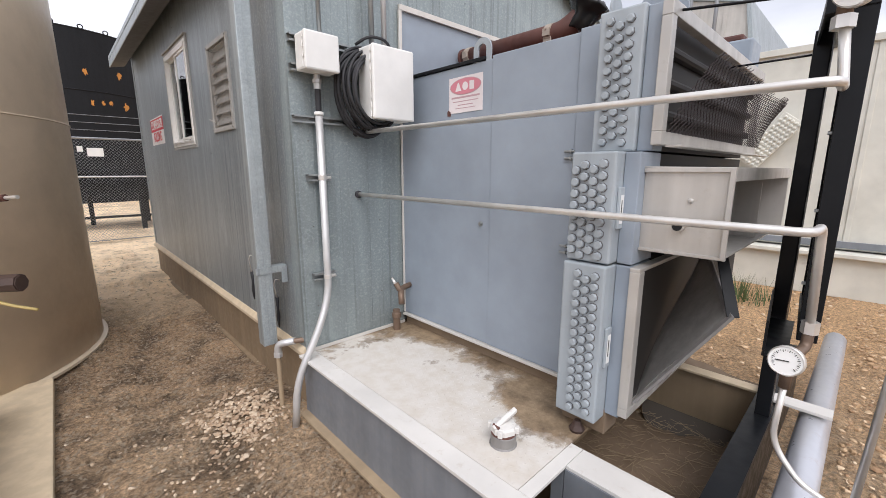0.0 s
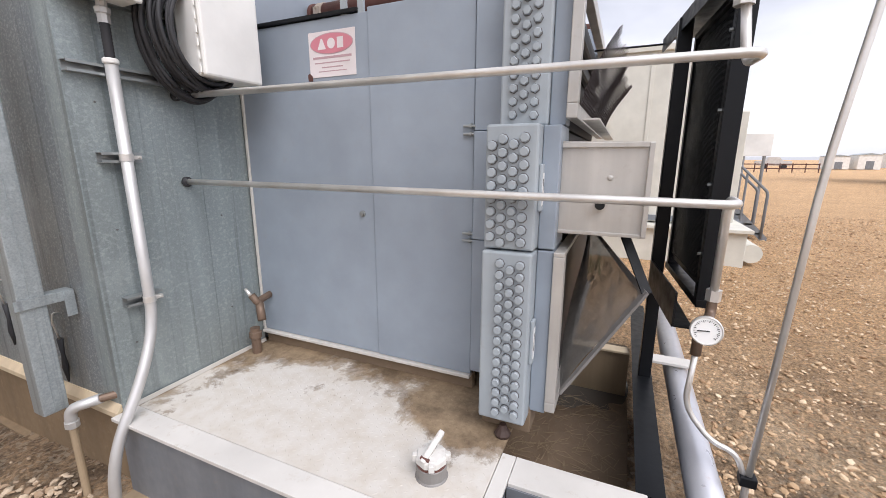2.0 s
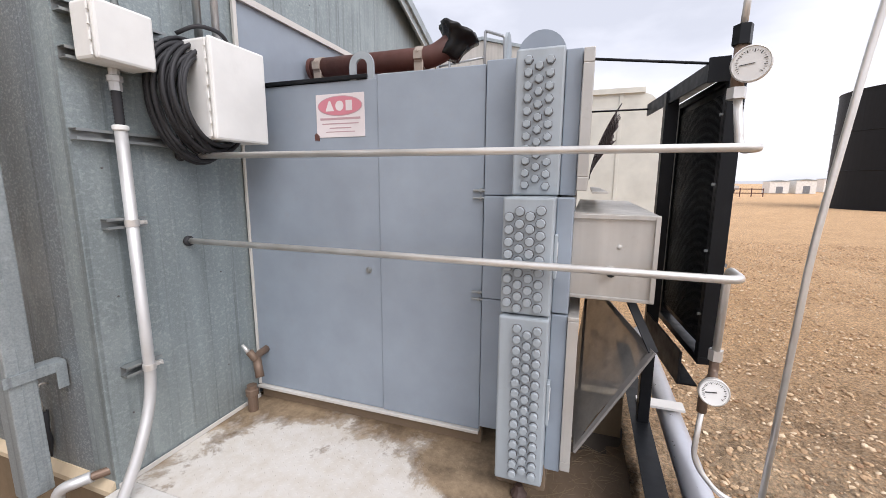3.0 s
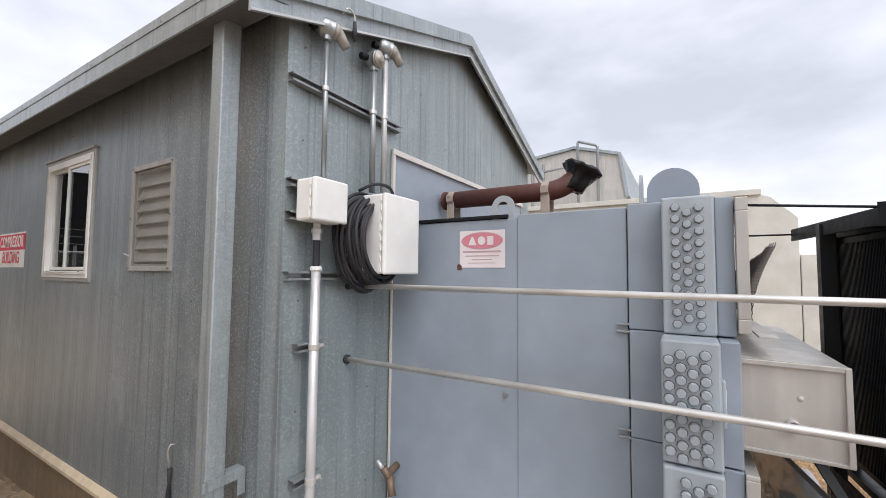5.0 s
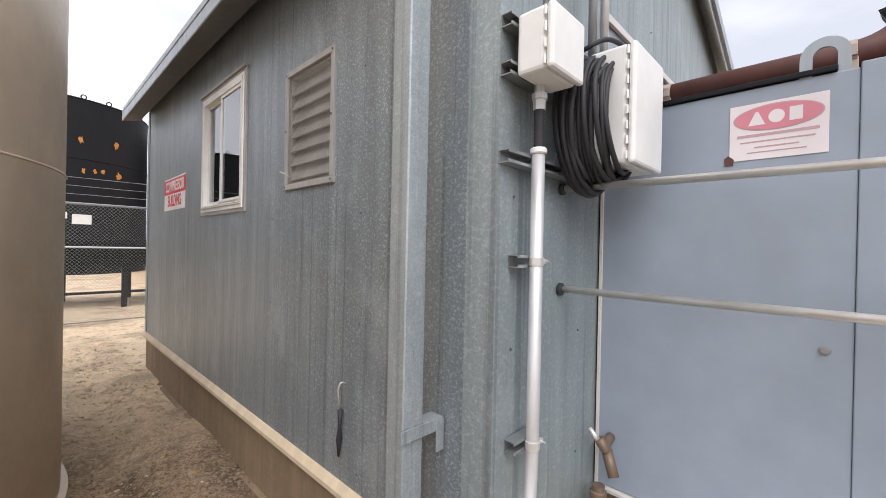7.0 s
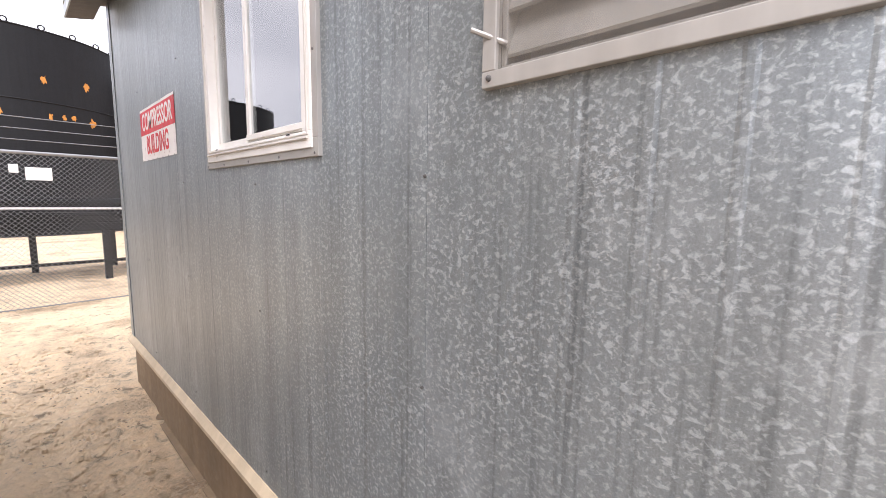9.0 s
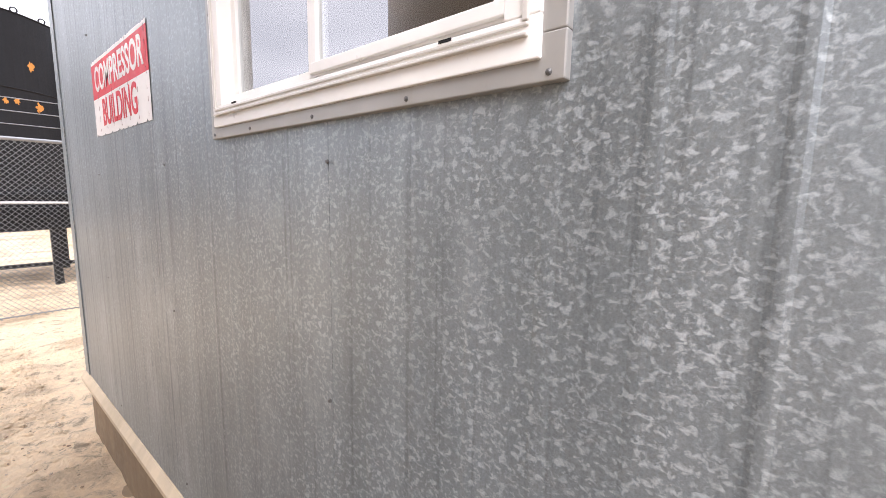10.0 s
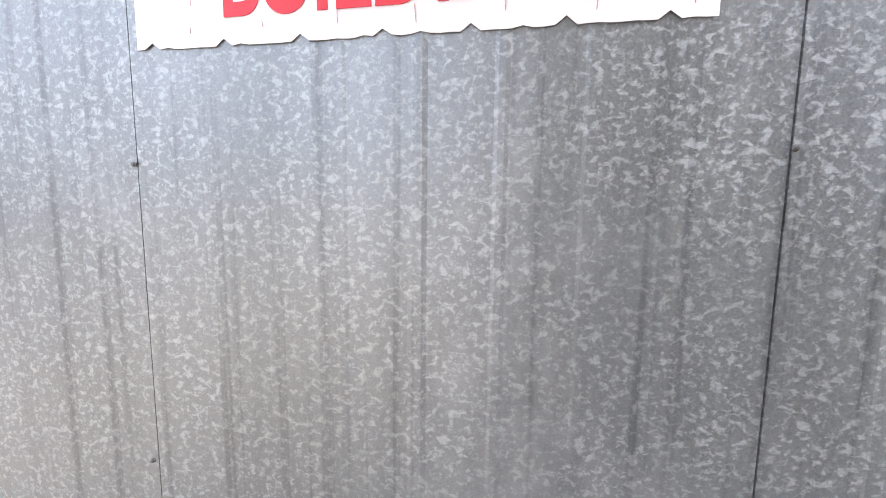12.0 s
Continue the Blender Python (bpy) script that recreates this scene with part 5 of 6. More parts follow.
def filler_cap():
    at = (1.245, 0.985, SZ)
    f = thing("filler_cap", at, "chipped white filler cap with a rusty lever handle", "cap")
    part("neck", bm_lathe([(0.058, 0.002), (0.056, 0.006), (0.053, 0.008), (0.053, 0.048), (0.049, 0.052)], at, (0, 0, 1), 32), "flap", f, "grey steel filler neck")
    part("rust_ring", bm_lathe([(0.050, 0.050), (0.0525, 0.053), (0.0525, 0.060), (0.049, 0.062)], at, (0, 0, 1), 32), "rust", f)
    part("cap", bm_lathe([(0.050, 0.060), (0.056, 0.064), (0.056, 0.084), (0.050, 0.093), (0.030, 0.097), (0.012, 0.098)], at, (0, 0, 1), 8), "chipped", f)
    for k in range(4):
        q = radians(25 + 90 * k)
        m = Matrix.Translation((at[0] + 0.054 * math.cos(q), at[1] + 0.054 * math.sin(q), SZ + 0.076)) @ Euler((0, 0, q)).to_matrix().to_4x4()
        part("cap_lug", bm_box((-0.008, -0.010, -0.013), (0.012, 0.010, 0.013), 0.003, m=m), "chipped", f)
    m = Matrix.Translation((1.250, 0.985, SZ + 0.104)) @ Euler((radians(20), radians(-24), radians(-12))).to_matrix().to_4x4()
    part("handle", bm_box((-0.062, -0.011, -0.004), (0.066, 0.011, 0.020), 0.006, m=m), "chipped", f)
    part("hinge_pin", bm_rod((1.200, 0.972, SZ + 0.094), (1.200, 1.004, SZ + 0.100), 0.006, 8), "rust", f)


filler_cap()


def breather():
    b = thing("stub_pipe", (0.95, 2.5, GZ), "short dusty pipe with a pale cast elbow", "pipe")
    part("pipe", bm_rod((0.909, 2.517, 0.05), (0.909, 2.517, 0.45), 0.015, 12), "sand", b)
    part("elbow", bm_tube(rounded([(0.909, 2.517, 0.425), (0.909, 2.515, 0.505), (0.985, 2.425, 0.535)], 0.04), 0.022, 14), "conduit", b, "pale cast elbow")
    part("collar", bm_rod((0.909, 2.517, 0.42), (0.909, 2.516, 0.452), 0.027, 8, bevel=0.003), "conduit", b)
    part("nipple", bm_rod((0.98, 2.43, 0.533), (1.032, 2.395, 0.537), 0.017, 12), "bronze", b)


breather()


def hooks():
    for y, z in ((3.18, 0.955), (2.72, 0.86)):
        h = thing("wire_strap", (WX, y, z), "steel wire hook with black rubber strap", "strap")
        part("hook", bm_tube(rounded([(WX, y, z), (WX - 0.03, y, z + 0.012), (WX - 0.035, y + 0.012, z - 0.03), (WX - 0.02, y + 0.012, z - 0.13)], 0.02), 0.004, 8), "tube", h)
        part("strap", bm_tube([(WX - 0.02, y + 0.012, z - 0.12), (WX - 0.018, y + 0.018, z - 0.2), (WX - 0.016, y + 0.025, z - 0.26), (WX - 0.014, y + 0.03, z - 0.34)], [0.013, 0.008, 0.014, 0.004], 8), "rubber", h)


hooks()


def rake_strap():
    h = thing("rubber_strap", (1.30, 2.27, 3.16), "black rubber strap hanging from a wire hook", "strap")
    part("hook", bm_tube(rounded([(1.26, 2.262, 3.165), (1.29, 2.25, 3.215), (1.335, 2.25, 3.20), (1.335, 2.25, 3.15)], 0.02), 0.004, 8), "tube", h)
    part("strap", bm_tube([(1.335, 2.25, 3.16), (1.337, 2.25, 3.11), (1.335, 2.25, 3.06)], [0.009, 0.012, 0.006], 8), "rubber", h)


rake_strap()


def nameplate():
    n = thing("name_plate", (PXF, 1.75, 1.91), "faded pink and white maker's plate with rusty corner", "name plate")
    x = PXF - 0.0006
    part("plate", bm_box((x - 0.0025, 1.618, 1.912), (x, 1.882, 2.110), 0.001), "plate", n)
    pts = [(1.75 + 0.122 * math.cos(a), 2.055 + 0.046 * math.sin(a)) for a in (2 * math.pi * k / 40 for k in range(40))]
    part("oval_border", bm_prism(pts, "x", x - 0.0034, x - 0.0026), "print", n)
    pts = [(1.75 + 0.118 * math.cos(a), 2.055 + 0.042 * math.sin(a)) for a in (2 * math.pi * k / 40 for k in range(40))]
    part("oval", bm_prism(pts, "x", x - 0.0040, x - 0.0035), "pink", n)
    part("emblem_wedge", bm_prism([(1.828, 2.032), (1.808, 2.078), (1.800, 2.078), (1.780, 2.032)], "x", x - 0.0046, x - 0.0041), "plate", n)
    part("emblem_disc", bm_prism([(1.75 + 0.022 * math.cos(q), 2.055 + 0.023 * math.sin(q)) for q in (2 * math.pi * k / 20 for k in range(20))], "x", x - 0.0046, x - 0.0041), "plate", n)
    part("emblem_bar", bm_box((x - 0.0046, 1.682, 2.032), (x - 0.0041, 1.716, 2.078)), "plate", n)
    for i, (z, w, h) in enumerate(((1.992, 0.11, 0.010), (1.972, 0.10, 0.005), (1.952, 0.06, 0.005), (1.935, 0.08, 0.004))):
        part("text_bar", bm_box((x - 0.0032, 1.75 - w, z), (x - 0.0026, 1.75 + w, z + h)), "print", n)
    part("rust_spot", bm_prism([(1.895, 1.90), (1.87, 1.898), (1.868, 1.92), (1.885, 1.935), (1.897, 1.925)], "x", x - 0.0032, x), "rust", n)


nameplate()


# ---- tan tank beside the path ----
def tan_tank():
    cx, cy, r = -1.32, 5.05, 1.5
    t = thing("storage_tank", (cx, cy, GZ), "tan painted upright steel tank with weld seams", "tank")
    part("shell", bm_lathe([(r, 0.10), (r, 4.6), (r * 0.6, 4.9), (0.05, 5.0)], (cx, cy, 0), (0, 0, 1), 128), "tan", t, smooth=True)
    for z in (1.955, 3.75):
        part("weld_seam", bm_tube([(cx + (r + 0.001) * math.cos(a), cy + (r + 0.001) * math.sin(a), z) for a in (2 * math.pi * k / 128 for k in range(128))], 0.007, 6, closed=True), "tan", t)
    part("foot_ring", bm_lathe([(r - 0.03, 0.07), (r + 0.035, 0.07), (r + 0.035, 0.09), (r - 0.01, 0.10)], (cx, cy, 0), (0, 0, 1), 128), "tan", t)
    part("coupling", bm_rod((-0.42, 3.69, 1.40), (-0.19, 3.42, 1.43), 0.020, 10), "rust", t)
    part("coupling_tip", bm_rod((-0.19, 3.42, 1.43), (-0.14, 3.36, 1.435), 0.011, 10), "tube", t)
    v = thing("tank_valve", (-0.5, 3.75, 0.9), "brass plug valve with rusty cap on the tank", "valve")
    part("nipple", bm_rod((-0.62, 3.75, 0.93), (-0.30, 3.44, 0.945), 0.022, 12), "conduit", v)
    part("cap", bm_rod((-0.30, 3.44, 0.945), (-0.19, 3.36, 0.948), 0.052, 8, bevel=0.006), "cap_brown", v)
    part("lever", bm_tube([(-0.50, 3.65, 0.90), (-0.25, 3.45, 0.80), (-0.15, 3.38, 0.77)], 0.010, 6), "yellow", v)
    b = thing("skid_platform", (-0.6, 3.2, GZ), "sandy tan steel skid base under the tank", "base")
    part("plate", bm_box((-1.9, 1.2, GZ - 0.02), (-0.17, 3.95, 0.115), 0.006), "tan_l", b)
    part("box", bm_box((-1.9, 1.2, 0.115), (-0.42, 3.45, 0.42), 0.008), "tan", b)


tan_tank()


# ---- beyond the building: fence, rack, black tanks ----
def fence():
    f = thing("chain_link_fence", (0.8, 11.15, GZ), "chain-link fence with top rail and barbed wire", "fence")
    y, x0, x1, z0, z1 = 11.15, -4.0, 8.0, 0.10, 2.22
    bm = bmesh.new()
    step = 0.062
    n = int((x1 - x0 + z1 - z0) / step) + 1
    for k in range(n):
        for sgn in (1, -1):
            s = x0 - (z1 - z0) + k * step if sgn > 0 else x0 + k * step
            a, b = Vector((s, y + 0.002 * sgn, z0)), Vector((s + sgn * (z1 - z0) * 1.0, y + 0.002 * sgn, z1))
            if max(a.x, b.x) < x0 or min(a.x, b.x) > x1:
                continue
            bm_strip(bm, a, b, 0.006)
    part("mesh", bm, "wire", f)["kind"] = "stuff"
    part("top_rail", bm_rod((x0, y, z1), (x1, y, z1), 0.022, 10), "wire", f)
    part("bottom_wire", bm_rod((x0, y, z0 + 0.02), (x1, y, z0 + 0.02), 0.008, 6), "wire", f)
    for x in (-3.4, -0.9, 1.95, 4.4, 6.9):
        part("post", bm_rod((x, y + 0.03, 0), (x, y + 0.03, 2.35), 0.03, 12), "wire", f)
    for z in (2.38, 2.52, 2.66):
        part("barbed_wire", bm_rod((x0, y - (z - 2.2) * 0.3, z), (x1, y - (z - 2.2) * 0.3, z), 0.006, 5), "wire", f)
    for a, b, c, d in ((0.57, 0.83, 1.86, 2.03), (0.42, 0.51, 1.95, 2.06)):
        s = thing("fence_sign", ((a + b) / 2, y, c), "small blank white sign wired to the fence", "sign")
        part("plate", bm_box((a, y - 0.014, c), (b, y - 0.008, d), 0.001), "white", s)
    r = thing("pipe_rack", (1.0, 13.6, GZ), "black steel pipe rack standing behind the fence", "rack")
    for x, yy in ((1.64, 13.55), (-0.9, 13.55), (-3.2, 13.55), (0.66, 15.2), (1.95, 15.2), (-1.5, 15.2), (2.7, 13.55)):
        part("leg", bm_box((x - 0.055, yy - 0.055, 0.02), (x + 0.055, yy + 0.055, 1.05), 0.006), "black", r)
    part("deck", bm_box((-3.6, 13.45, 1.0), (3.6, 15.3, 1.16), 0.01), "black", r)
    part("side_beam", bm_box((-3.6, 13.4, 1.16), (3.6, 13.45, 1.62), 0.01), "black", r)
    for z, yy in ((0.40, 13.55), (1.32, 13.37), (1.55, 13.35)):
        part("rail", bm_box((-2.2, yy - 0.03, z - 0.03), (3.6, yy + 0.03, z + 0.03), 0.004), "black", r)
    part("pale_pipe", bm_rod((-2.2, 13.06, 1.44), (3.6, 13.06, 1.42), 0.02, 8), "conduit", r)


fence()


def black_tank(x, y, r, h, label, patches=True):
    t = thing("black_tank", (x, y, GZ), label, "tank", "black tanks of the yard")
    part("shell", bm_lathe([(r, 0), (r, h), (r * 0.96, h + 0.05), (0.1, h + 0.5)], (x, y, GZ), (0, 0, 1), 96), "tank_b", t, smooth=False)
    for z in (h * 0.33, h * 0.66, h - 0.02):
        part("band", bm_tube([(x + r * math.cos(a), y + r * math.sin(a), GZ + z) for a in (2 * math.pi * k / 96 for k in range(96))], 0.03, 6, closed=True), "tank_b", t)
    rnd = random.Random(4)
    if patches:
        for a, z, w, hh in ((-76.5, 5.89, 0.14, 0.5), (-55.7, 5.97, 0.16, 0.6), (-75, 4.53, 0.12, 0.4), (-68.9, 4.6, 0.12, 0.35), (-64, 4.63, 0.13, 0.3), (-53.6, 4.54, 0.2, 0.55), (-100, 5.9, 0.13, 0.45), (-95, 4.55, 0.1, 0.4), (-112, 4.6, 0.12, 0.4)):
            q = radians(a)
            pts = [(w * 0.75 * math.cos(k * math.pi / 9) * rnd.uniform(0.35, 1.1), hh * 0.42 * math.sin(k * math.pi / 9) * rnd.uniform(0.35, 1.1)) for k in range(18)]
            own = bm_prism(pts, "y", -0.01, 0.01)
            bmesh.ops.transform(own, matrix=Matrix.Translation((x + r * math.cos(q), y + r * math.sin(q), GZ + z)) @ Euler((0, 0, q + math.pi / 2)).to_matrix().to_4x4(), verts=own.verts)
            part("rust_patch", own, "orange", t, "orange rust patch")
    for k in range(9):
        q = radians(-150 + 15 * k)
        part("rim_ring", bm_tube([(x + (r - 0.1) * math.cos(q) + 0.09 * math.cos(b), y + (r - 0.1) * math.sin(q), GZ + h + 0.1 + 0.09 * math.sin(b)) for b in (2 * math.pi * i / 12 for i in range(12))], 0.025, 5, closed=True), "tank_b", t)


black_tank(0.75, 29.0, 3.85, 7.7, "large black steel tank with orange rust patches")
black_tank(10.5, 31.5, 3.85, 7.7, "large black steel tank beyond the fence", False)
black_tank(35.0, -19.0, 4.0, 7.5, "large black steel tank in the open field", False)
black_tank(-7.5, 32.0, 3.6, 7.0, "black steel tank beyond the tan tank", False)
black_tank(-24.0, 26.0, 3.8, 7.6, "black steel tank across the yard", False)


# ---- neighbouring cream unit and the field ----
def neighbour():
    n = thing("cream_unit", (7.8, 1, GZ), "cream painted equipment housing on a steel skid", "equipment unit")
    part("skid", bm_box((6.8, -1.15, 0.05), (9.4, 5.5, 0.55), 0.01), "cream", n)
    part("skid_flange", bm_box((6.72, -1.2, 0.55), (9.45, 5.5, 0.60), 0.006), "cream", n)
    part("skid_pipe", bm_rod((6.9, -1.25, 0.25), (9.3, -1.25, 0.25), 0.13, 20), "cream", n)
    part("end_panel", bm_box((7.0, -1.0, 0.66), (7.06, -0.50, 2.17), 0.01), "cream", n)
    part("end_panel", bm_box((7.06, -0.95, 0.62), (8.6, -0.51, 2.1), 0.01), "cream", n)
    part("body", bm_prism([(-0.49, 0.62), (-0.49, 2.67), (-0.2, 2.98), (0.0, 3.06), (4.8, 3.08), (4.8, 0.62)], "x", 7.0, 9.2), "cream", n)
    for y in (0.2, 1.5, 2.8):
        part("seam_strip", bm_box((6.985, y, 0.66), (7.0, y + 0.05, 3.05), 0.003), "cream", n)
    part("top_rail", bm_box((6.96, -0.1, 3.02), (7.02, 4.8, 3.10), 0.004), "cream", n)
    part("base_rail", bm_box((6.965, -0.45, 0.64), (7.0, 4.8, 0.72), 0.004), "beam_g", n)
    part("switch_box", bm_box((6.93, 0.35, 1.15), (7.0, 0.43, 1.33), 0.006), "conduit", n)
    lean = Matrix.Translation((6.90, 1.10, 1.95)) @ Euler((radians(38), 0, 0)).to_matrix().to_4x4()
    guard = part("guard_plate", bm_box((-0.02, -0.13, -0.36), (0.02, 0.13, 0.36), 0.004, m=lean), "cream", n, "sloped cream plate with rows of studs")
    studs = bmesh.new()
    for i in range(5):
        for j in range(13):
            at = lean @ Vector((-0.02, -0.10 + 0.048 * i + (0.012 if j % 2 else -0.012), -0.32 + 0.053 * j))
            bm_lathe([(0.020, 0), (0.018, 0.014), (0.008, 0.018)], at, (-1, 0, 0), 8, studs)
    tagged(part("studs", studs, "cream", guard), kind="stuff")
    part("bracket", bm_box((6.92, 1.05, 1.90), (7.0, 1.15, 2.0), 0.004), "cream", n)
    b = thing("cream_building", (10.5, 3.2, GZ), "cream metal building with a gable roof", "building")
    part("wall", bm_prism([(1.85, 0.3), (1.85, 3.55), (2.0, 4.4), (2.9, 4.65), (4.6, 4.45), (4.6, 0.3)], "x", 9.0, 14), "dull_cream", b)
    for k in range(9):
        y = 1.98 + 0.30 * k
        part("rib", bm_box((8.985, y, 0.4), (8.998, y + 0.05, min(4.35, 4.30 if y > 2.0 else 3.6)), 0.003), "dull_cream", b)
    part("roof", bm_prism([(1.80, 3.5), (1.95, 4.45), (2.9, 4.72), (4.7, 4.5), (4.7, 4.44), (2.9, 4.66), (2.0, 4.4), (1.87, 3.5)], "x", 8.95, 14), "trim", b)
    l = thing("roof_ladder", (8.5, 2.6, 2.5), "galvanised steel ladder hoop beside the roof", "ladder")
    part("rail", bm_tube(rounded([(8.6, 2.75, 2.9), (8.6, 2.75, 4.7), (8.6, 2.35, 4.55), (8.6, 2.35, 2.9)], 0.05), 0.03, 8), "wire", l)
    for y, z in ((3.75, 4.45), (3.5, 4.3)):
        part("post", bm_rod((8.6, y, 3.0), (8.6, y, z), 0.03, 8), "wire", l)
    part("handrail", bm_tube([(8.6, 3.75, 4.1), (8.6, 2.75, 4.2)], 0.025, 8), "wire", l)
    m = thing("motor_box", (3.25, 0.8, 2.19), "grey painted motor box on a round duct", "motor")
    part("duct", bm_rod((2.24, 0.80, 2.255), (3.15, 0.80, 2.255), 0.055, 18), "cooler_l", m)
    part("box", bm_box((3.15, 0.68, 2.19), (3.38, 0.92, 2.36), 0.012), "cooler", m)
    part("cap", bm_box((3.18, 0.74, 2.36), (3.33, 0.86, 2.40), 0.012), "rust", m)
    part("cable", bm_tube(rounded([(3.38, 0.8, 2.33), (3.5, 0.75, 2.32), (3.52, 0.72, 2.2), (3.36, 0.7, 2.12)], 0.06), 0.012, 8), "rubber", m)
    s = thing("steel_stairs", (9.5, -1.4, GZ), "grey steel access stairs with handrail", "stairs")
    for x in (9.3, 9.95):
        part("stringer", bm_prism([(-1.2, 1.0), (-1.2, 0.85), (-1.95, 0.06), (-2.05, 0.06), (-2.05, 0.12)], "x", x, x + 0.04), "beam_g", s)
        part("handrail", bm_tube(rounded([(x, -1.25, 0.9), (x, -1.3, 1.6), (x, -1.95, 0.95), (x, -1.95, 0.1)], 0.06), 0.025, 8), "beam_g", s)
        part("post", bm_rod((x, -1.6, 0.4), (x, -1.6, 1.28), 0.02, 8), "beam_g", s)
    for k in range(5):
        part("tread", bm_box((9.3, -1.95 + 0.16 * k, 0.17 * (k + 1)), (9.95, -1.72 + 0.16 * k, 0.17 * (k + 1) + 0.03)), "beam_g", s)
    part("landing", bm_box((9.3, -1.25, 0.95), (9.95, -0.3, 1.0)), "beam_g", s)
    for x in (9.35, 9.9):
        part("leg", bm_rod((x, -0.35, 0.05), (x, -0.35, 0.95), 0.025, 8), "beam_g", s)
    g = thing("panel_sign", (10.5, -2.0, GZ), "grey backed panel sign on two posts", "sign")
    for y in (-1.75, -2.1):
        part("post", bm_rod((10.5, y, 0.0), (10.5, y, 2.05), 0.03, 8), "wire", g)
    part("panel", bm_box((10.46, -2.2, 1.6), (10.5, -1.6, 2.05), 0.01), "white", g)


neighbour()


def field_things():
    for x, y, w, h in ((80, -28.4, 2.6, 2.0), (80, -31.9, 2.6, 2.2), (96, -44, 6, 2.6)):
        c = thing("white_container", (x, y, GZ), "distant white site container in the field", "container", "containers far off")
        part("body", bm_box((x, y - w / 2, 0.1), (x + 3, y + w / 2, h), 0.05), "white", c)
        part("door", bm_box((x - 0.03, y - 0.5, 0.15), (x, y + 0.4, h * 0.6)), "beam_g", c)
        part("roof", bm_prism([(y - w / 2 - 0.1, h), (y, h + 0.25), (y + w / 2 + 0.1, h)], "x", x - 0.1, x + 3.1), "trim", c)
    v = thing("pickup_truck", (80, -21, GZ), "distant pale pickup truck in the field", "truck")
    part("body", bm_prism([(-23, 0.6), (-23, 1.3), (-21.8, 1.35), (-21.3, 1.95), (-20, 1.95), (-19.6, 1.35), (-18.6, 1.3), (-18.6, 0.6)], "x", 80, 82, bevel=0.08), "conduit", v)
    for y in (-22, -19.5):
        part("wheel", bm_rod((79.95, y, 0.45), (80.3, y, 0.45), 0.4, 16), "rubber", v)
    f = thing("pipe_rail_fence", (60, -14, GZ), "low dark pipe rail fence across the field", "fence")
    for k in range(9):
        part("post", bm_rod((60, -10 - 1.2 * k, 0), (60, -10 - 1.2 * k, 1.1), 0.06, 6), "rust", f)
    for z in (0.5, 1.0):
        part("rail", bm_rod((60, -10, z), (60, -19.6, z), 0.06, 6), "rust", f)
    bm = bmesh.new()
    pts = []
    for k in range(60):
        y = -2000 + 70 * k
        pts.append((y, 8 + 9 * noise.noise((k * 0.13, 2, 1)) + 5 * noise.noise((k * 0.4, 0, 4))))
    for (a, ha), (b, hb) in zip(pts, pts[1:]):
        bm.faces.new([bm.verts.new(q) for q in ((1500, a, -2), (1500, b, -2), (1560, b, max(hb, 1)), (1560, a, max(ha, 1)))])
    # distance haze is put straight into the hills' flat grey
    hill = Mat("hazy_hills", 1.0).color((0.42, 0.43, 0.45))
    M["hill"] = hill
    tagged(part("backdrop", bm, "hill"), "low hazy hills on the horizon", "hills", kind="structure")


field_things()


# ---- stones, grass ----
def stones(name, spots, label, material="stone"):
    rnd = random.Random(17)
    base = bmesh.new()
    bmesh.ops.create_icosphere(base, subdivisions=1, radius=1)
    bv = [v.co.copy() for v in base.verts]
    bf = [[v.index for v in f.verts] for f in base.faces]
    base.free()
    verts, faces = [], []
    for x, y, z, s in spots:
        rot = Euler((rnd.uniform(0, 6), rnd.uniform(0, 6), rnd.uniform(0, 6))).to_matrix()
        sx, sy, sz = s * rnd.uniform(0.7, 1.4), s * rnd.uniform(0.6, 1.1), s * rnd.uniform(0.35, 0.7)
        rz = Euler((rnd.uniform(-0.3, 0.3), rnd.uniform(-0.3, 0.3), rnd.uniform(0, 6))).to_matrix()
        o = len(verts)
        for v in bv:
            w = rot @ v
            w = w * rnd.uniform(0.8, 1.12)
            verts.append(rz @ Vector((w.x * sx, w.y * sy, w.z * sz)) + Vector((x, y, z + sz * 0.3)))
        faces += [[o + i for i in f] for f in bf]
    me = bpy.data.meshes.new(name)
    me.from_pydata(verts, [], faces)
    me.materials.append(mat4(material))
    tagged(new(name, me), label, "stones", kind="stuff")


def soil_height(x, y):
    h = 0.05 * noise.noise((x * 0.9, y * 0.9, 3)) + 0.022 * noise.noise((x * 4, y * 4, 7)) + 0.017 * noise.noise((x * 11, y * 11, 1))
    return GZ + h - 0.035 * math.exp(-((x - 0.45 - 0.06 * math.sin(y * 1.3)) / 0.16) ** 2)


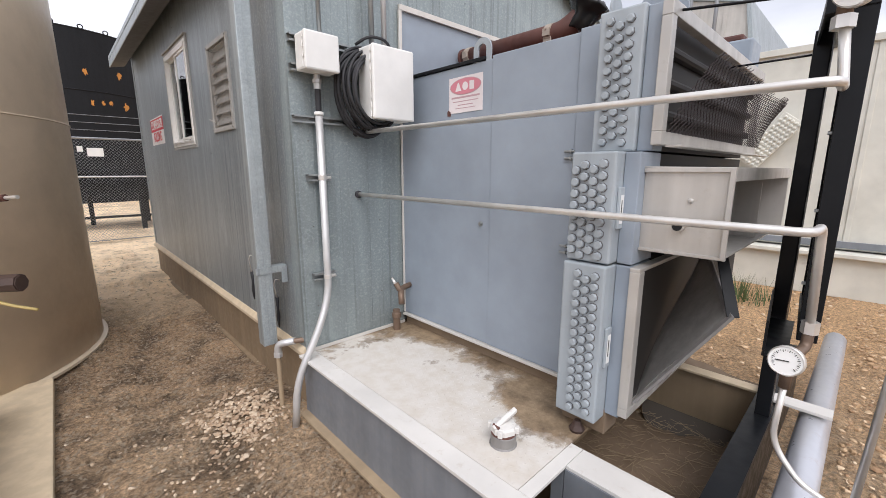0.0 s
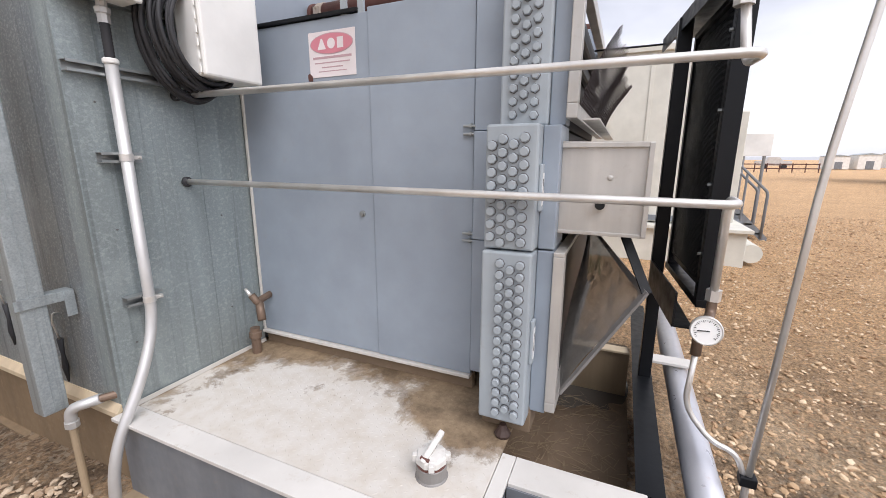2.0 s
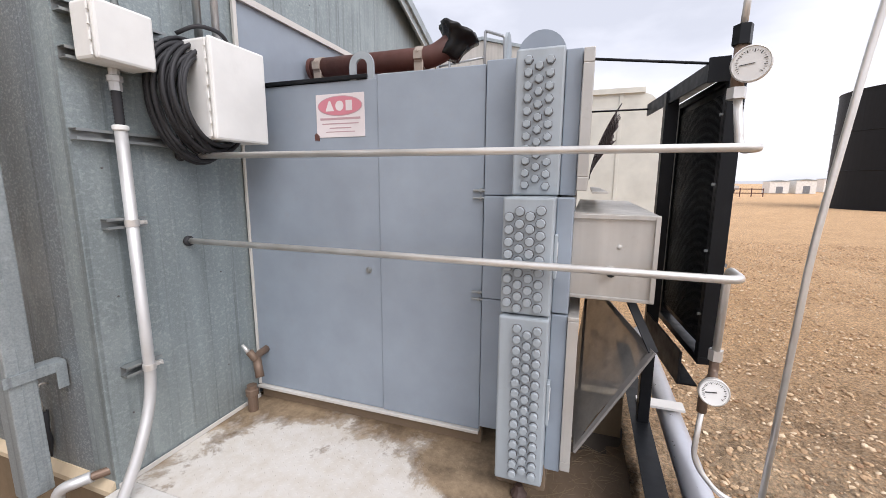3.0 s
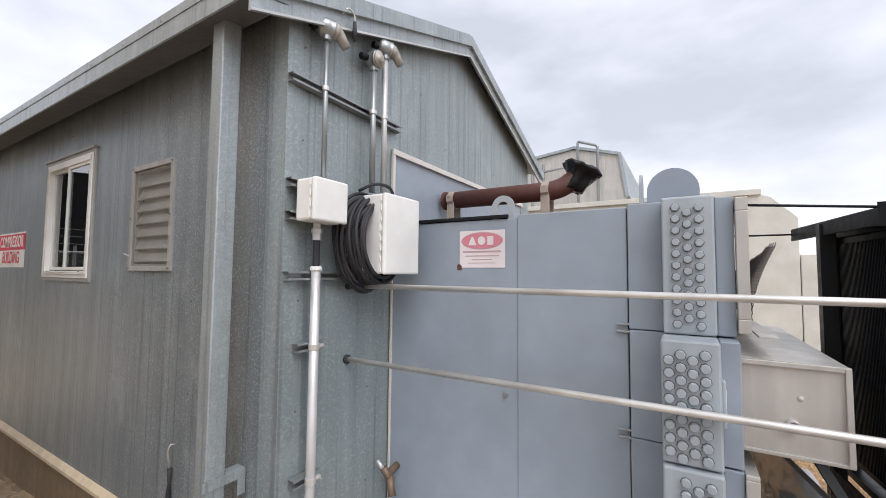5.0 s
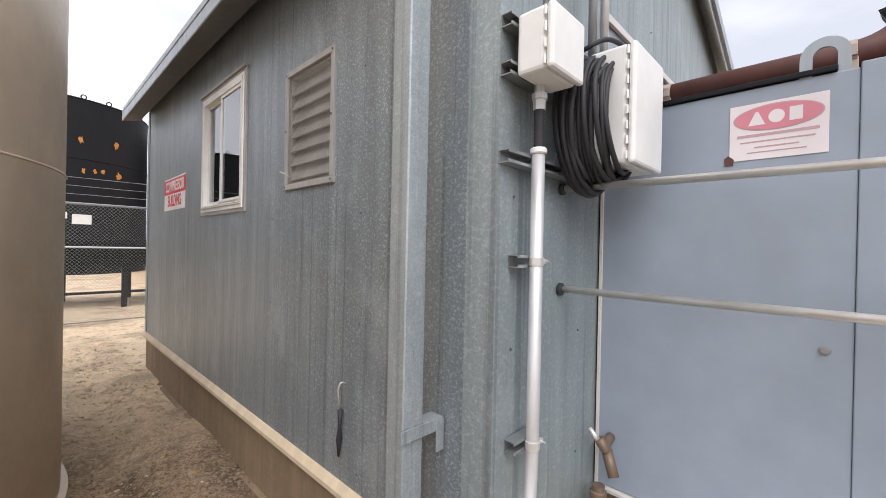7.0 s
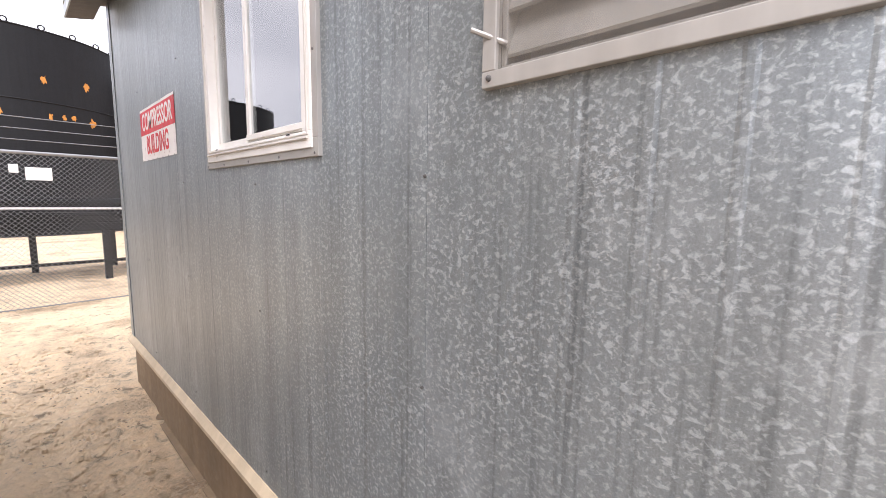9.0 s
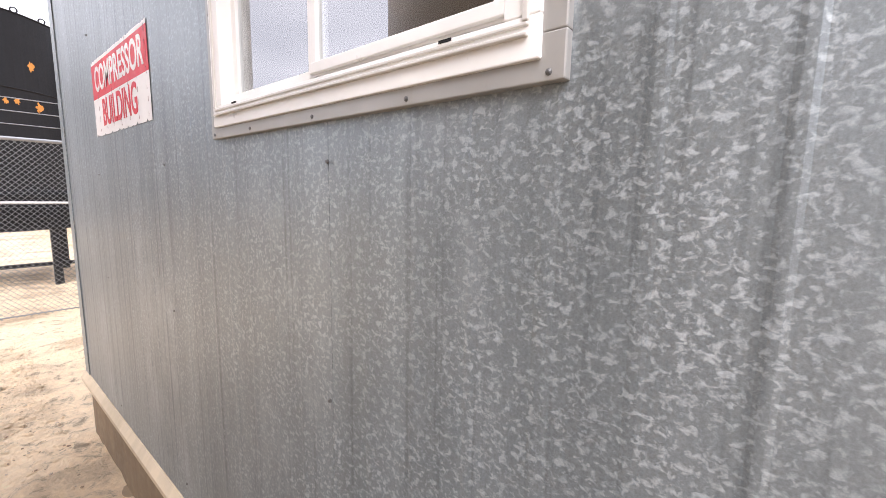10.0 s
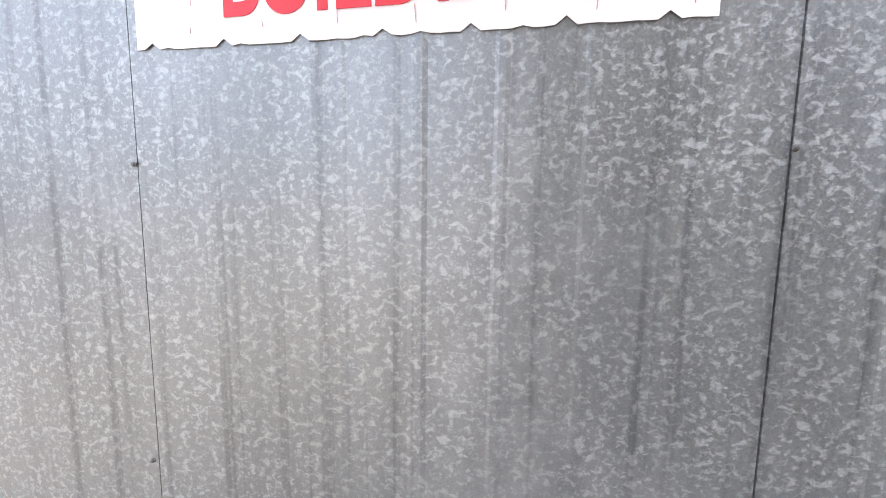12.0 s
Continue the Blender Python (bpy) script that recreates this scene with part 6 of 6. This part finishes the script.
def scatter():
    rnd = random.Random(31)
    pile = []
    for k in range(760):
        near = k % 4
        x, y = (rnd.gauss(0.68, 0.12), rnd.gauss(2.58, 0.17)) if near else (rnd.gauss(0.48, 0.18), rnd.gauss(2.2, 0.40))
        if x < 0.93:
            heap = 0.022 * math.exp(-((x - 0.68) / 0.14) ** 2 - ((y - 2.58) / 0.2) ** 2) if near else 0
            pile.append((x, y, soil_height(x, y) + 0.003 + heap * rnd.random(), (0.007 + 0.016 * rnd.random() ** 1.4) if near else rnd.uniform(0.005, 0.013)))
    stones("stone_pile", pile, "loose pale pebbles heaped beside the skid")
    clods = []
    for k in range(5200):
        x, y = rnd.uniform(-0.2, 0.93), rnd.uniform(-0.3, 10.0)
        clods.append((x, y, soil_height(x, y), 0.004 + 0.016 * rnd.random() ** 4))
    for k in range(2600):
        x, y = rnd.uniform(-0.1, 0.9), rnd.uniform(2.6, 9.5)
        if noise.noise((x * 2.2, y * 2.2, 9)) > -0.05:
            clods.append((x, y, soil_height(x, y) - 0.004, 0.010 + 0.026 * rnd.random() ** 3))
    stones("soil_clods", clods, "crumbly brown soil clods on the path", "soil")
    few = []
    for k in range(900):
        x, y = rnd.uniform(-0.15, 0.9), rnd.uniform(0.0, 9.0)
        few.append((x, y, soil_height(x, y), rnd.uniform(0.004, 0.013)))
    stones("loose_pebbles", few, "scattered small pebbles on the path")
    fieldp = []
    for k in range(38000):
        x = 1.75 + rnd.random() ** 1.9 * 12
        y = rnd.uniform(-7.5, 0.0) if x < 6.5 else rnd.uniform(-9, -1.4)
        fieldp.append((x, y, GZ + 0.01 if x > 4 else soil_height(x, y), 0.0045 + 0.019 * rnd.random() ** 2.4))
    for k in range(900):
        x, y = rnd.uniform(3.5, 6.7), rnd.uniform(0.2, 4)
        fieldp.append((x, y, soil_height(x, y), rnd.uniform(0.008, 0.025)))
    stones("field_gravel", fieldp, "pale gravel scattered over the open ground", "gravel")
    bm = bmesh.new()
    for k in range(260):
        x, y = rnd.gauss(5.9, 0.2), rnd.gauss(1.15, 0.25)
        a, l = rnd.uniform(0, 6.28), rnd.uniform(0.12, 0.34)
        p = Vector((x, y, GZ))
        q = p + Vector((math.cos(a) * l * 0.35, math.sin(a) * l * 0.35, l))
        s = Vector((-math.sin(a), math.cos(a), 0)) * 0.006
        bm.faces.new([bm.verts.new(v) for v in (p - s, p + s, q)])
    tagged(part("grass_tuft", bm, "grass"), "tuft of green grass beside the cream skid", "grass", kind="stuff")


scatter()
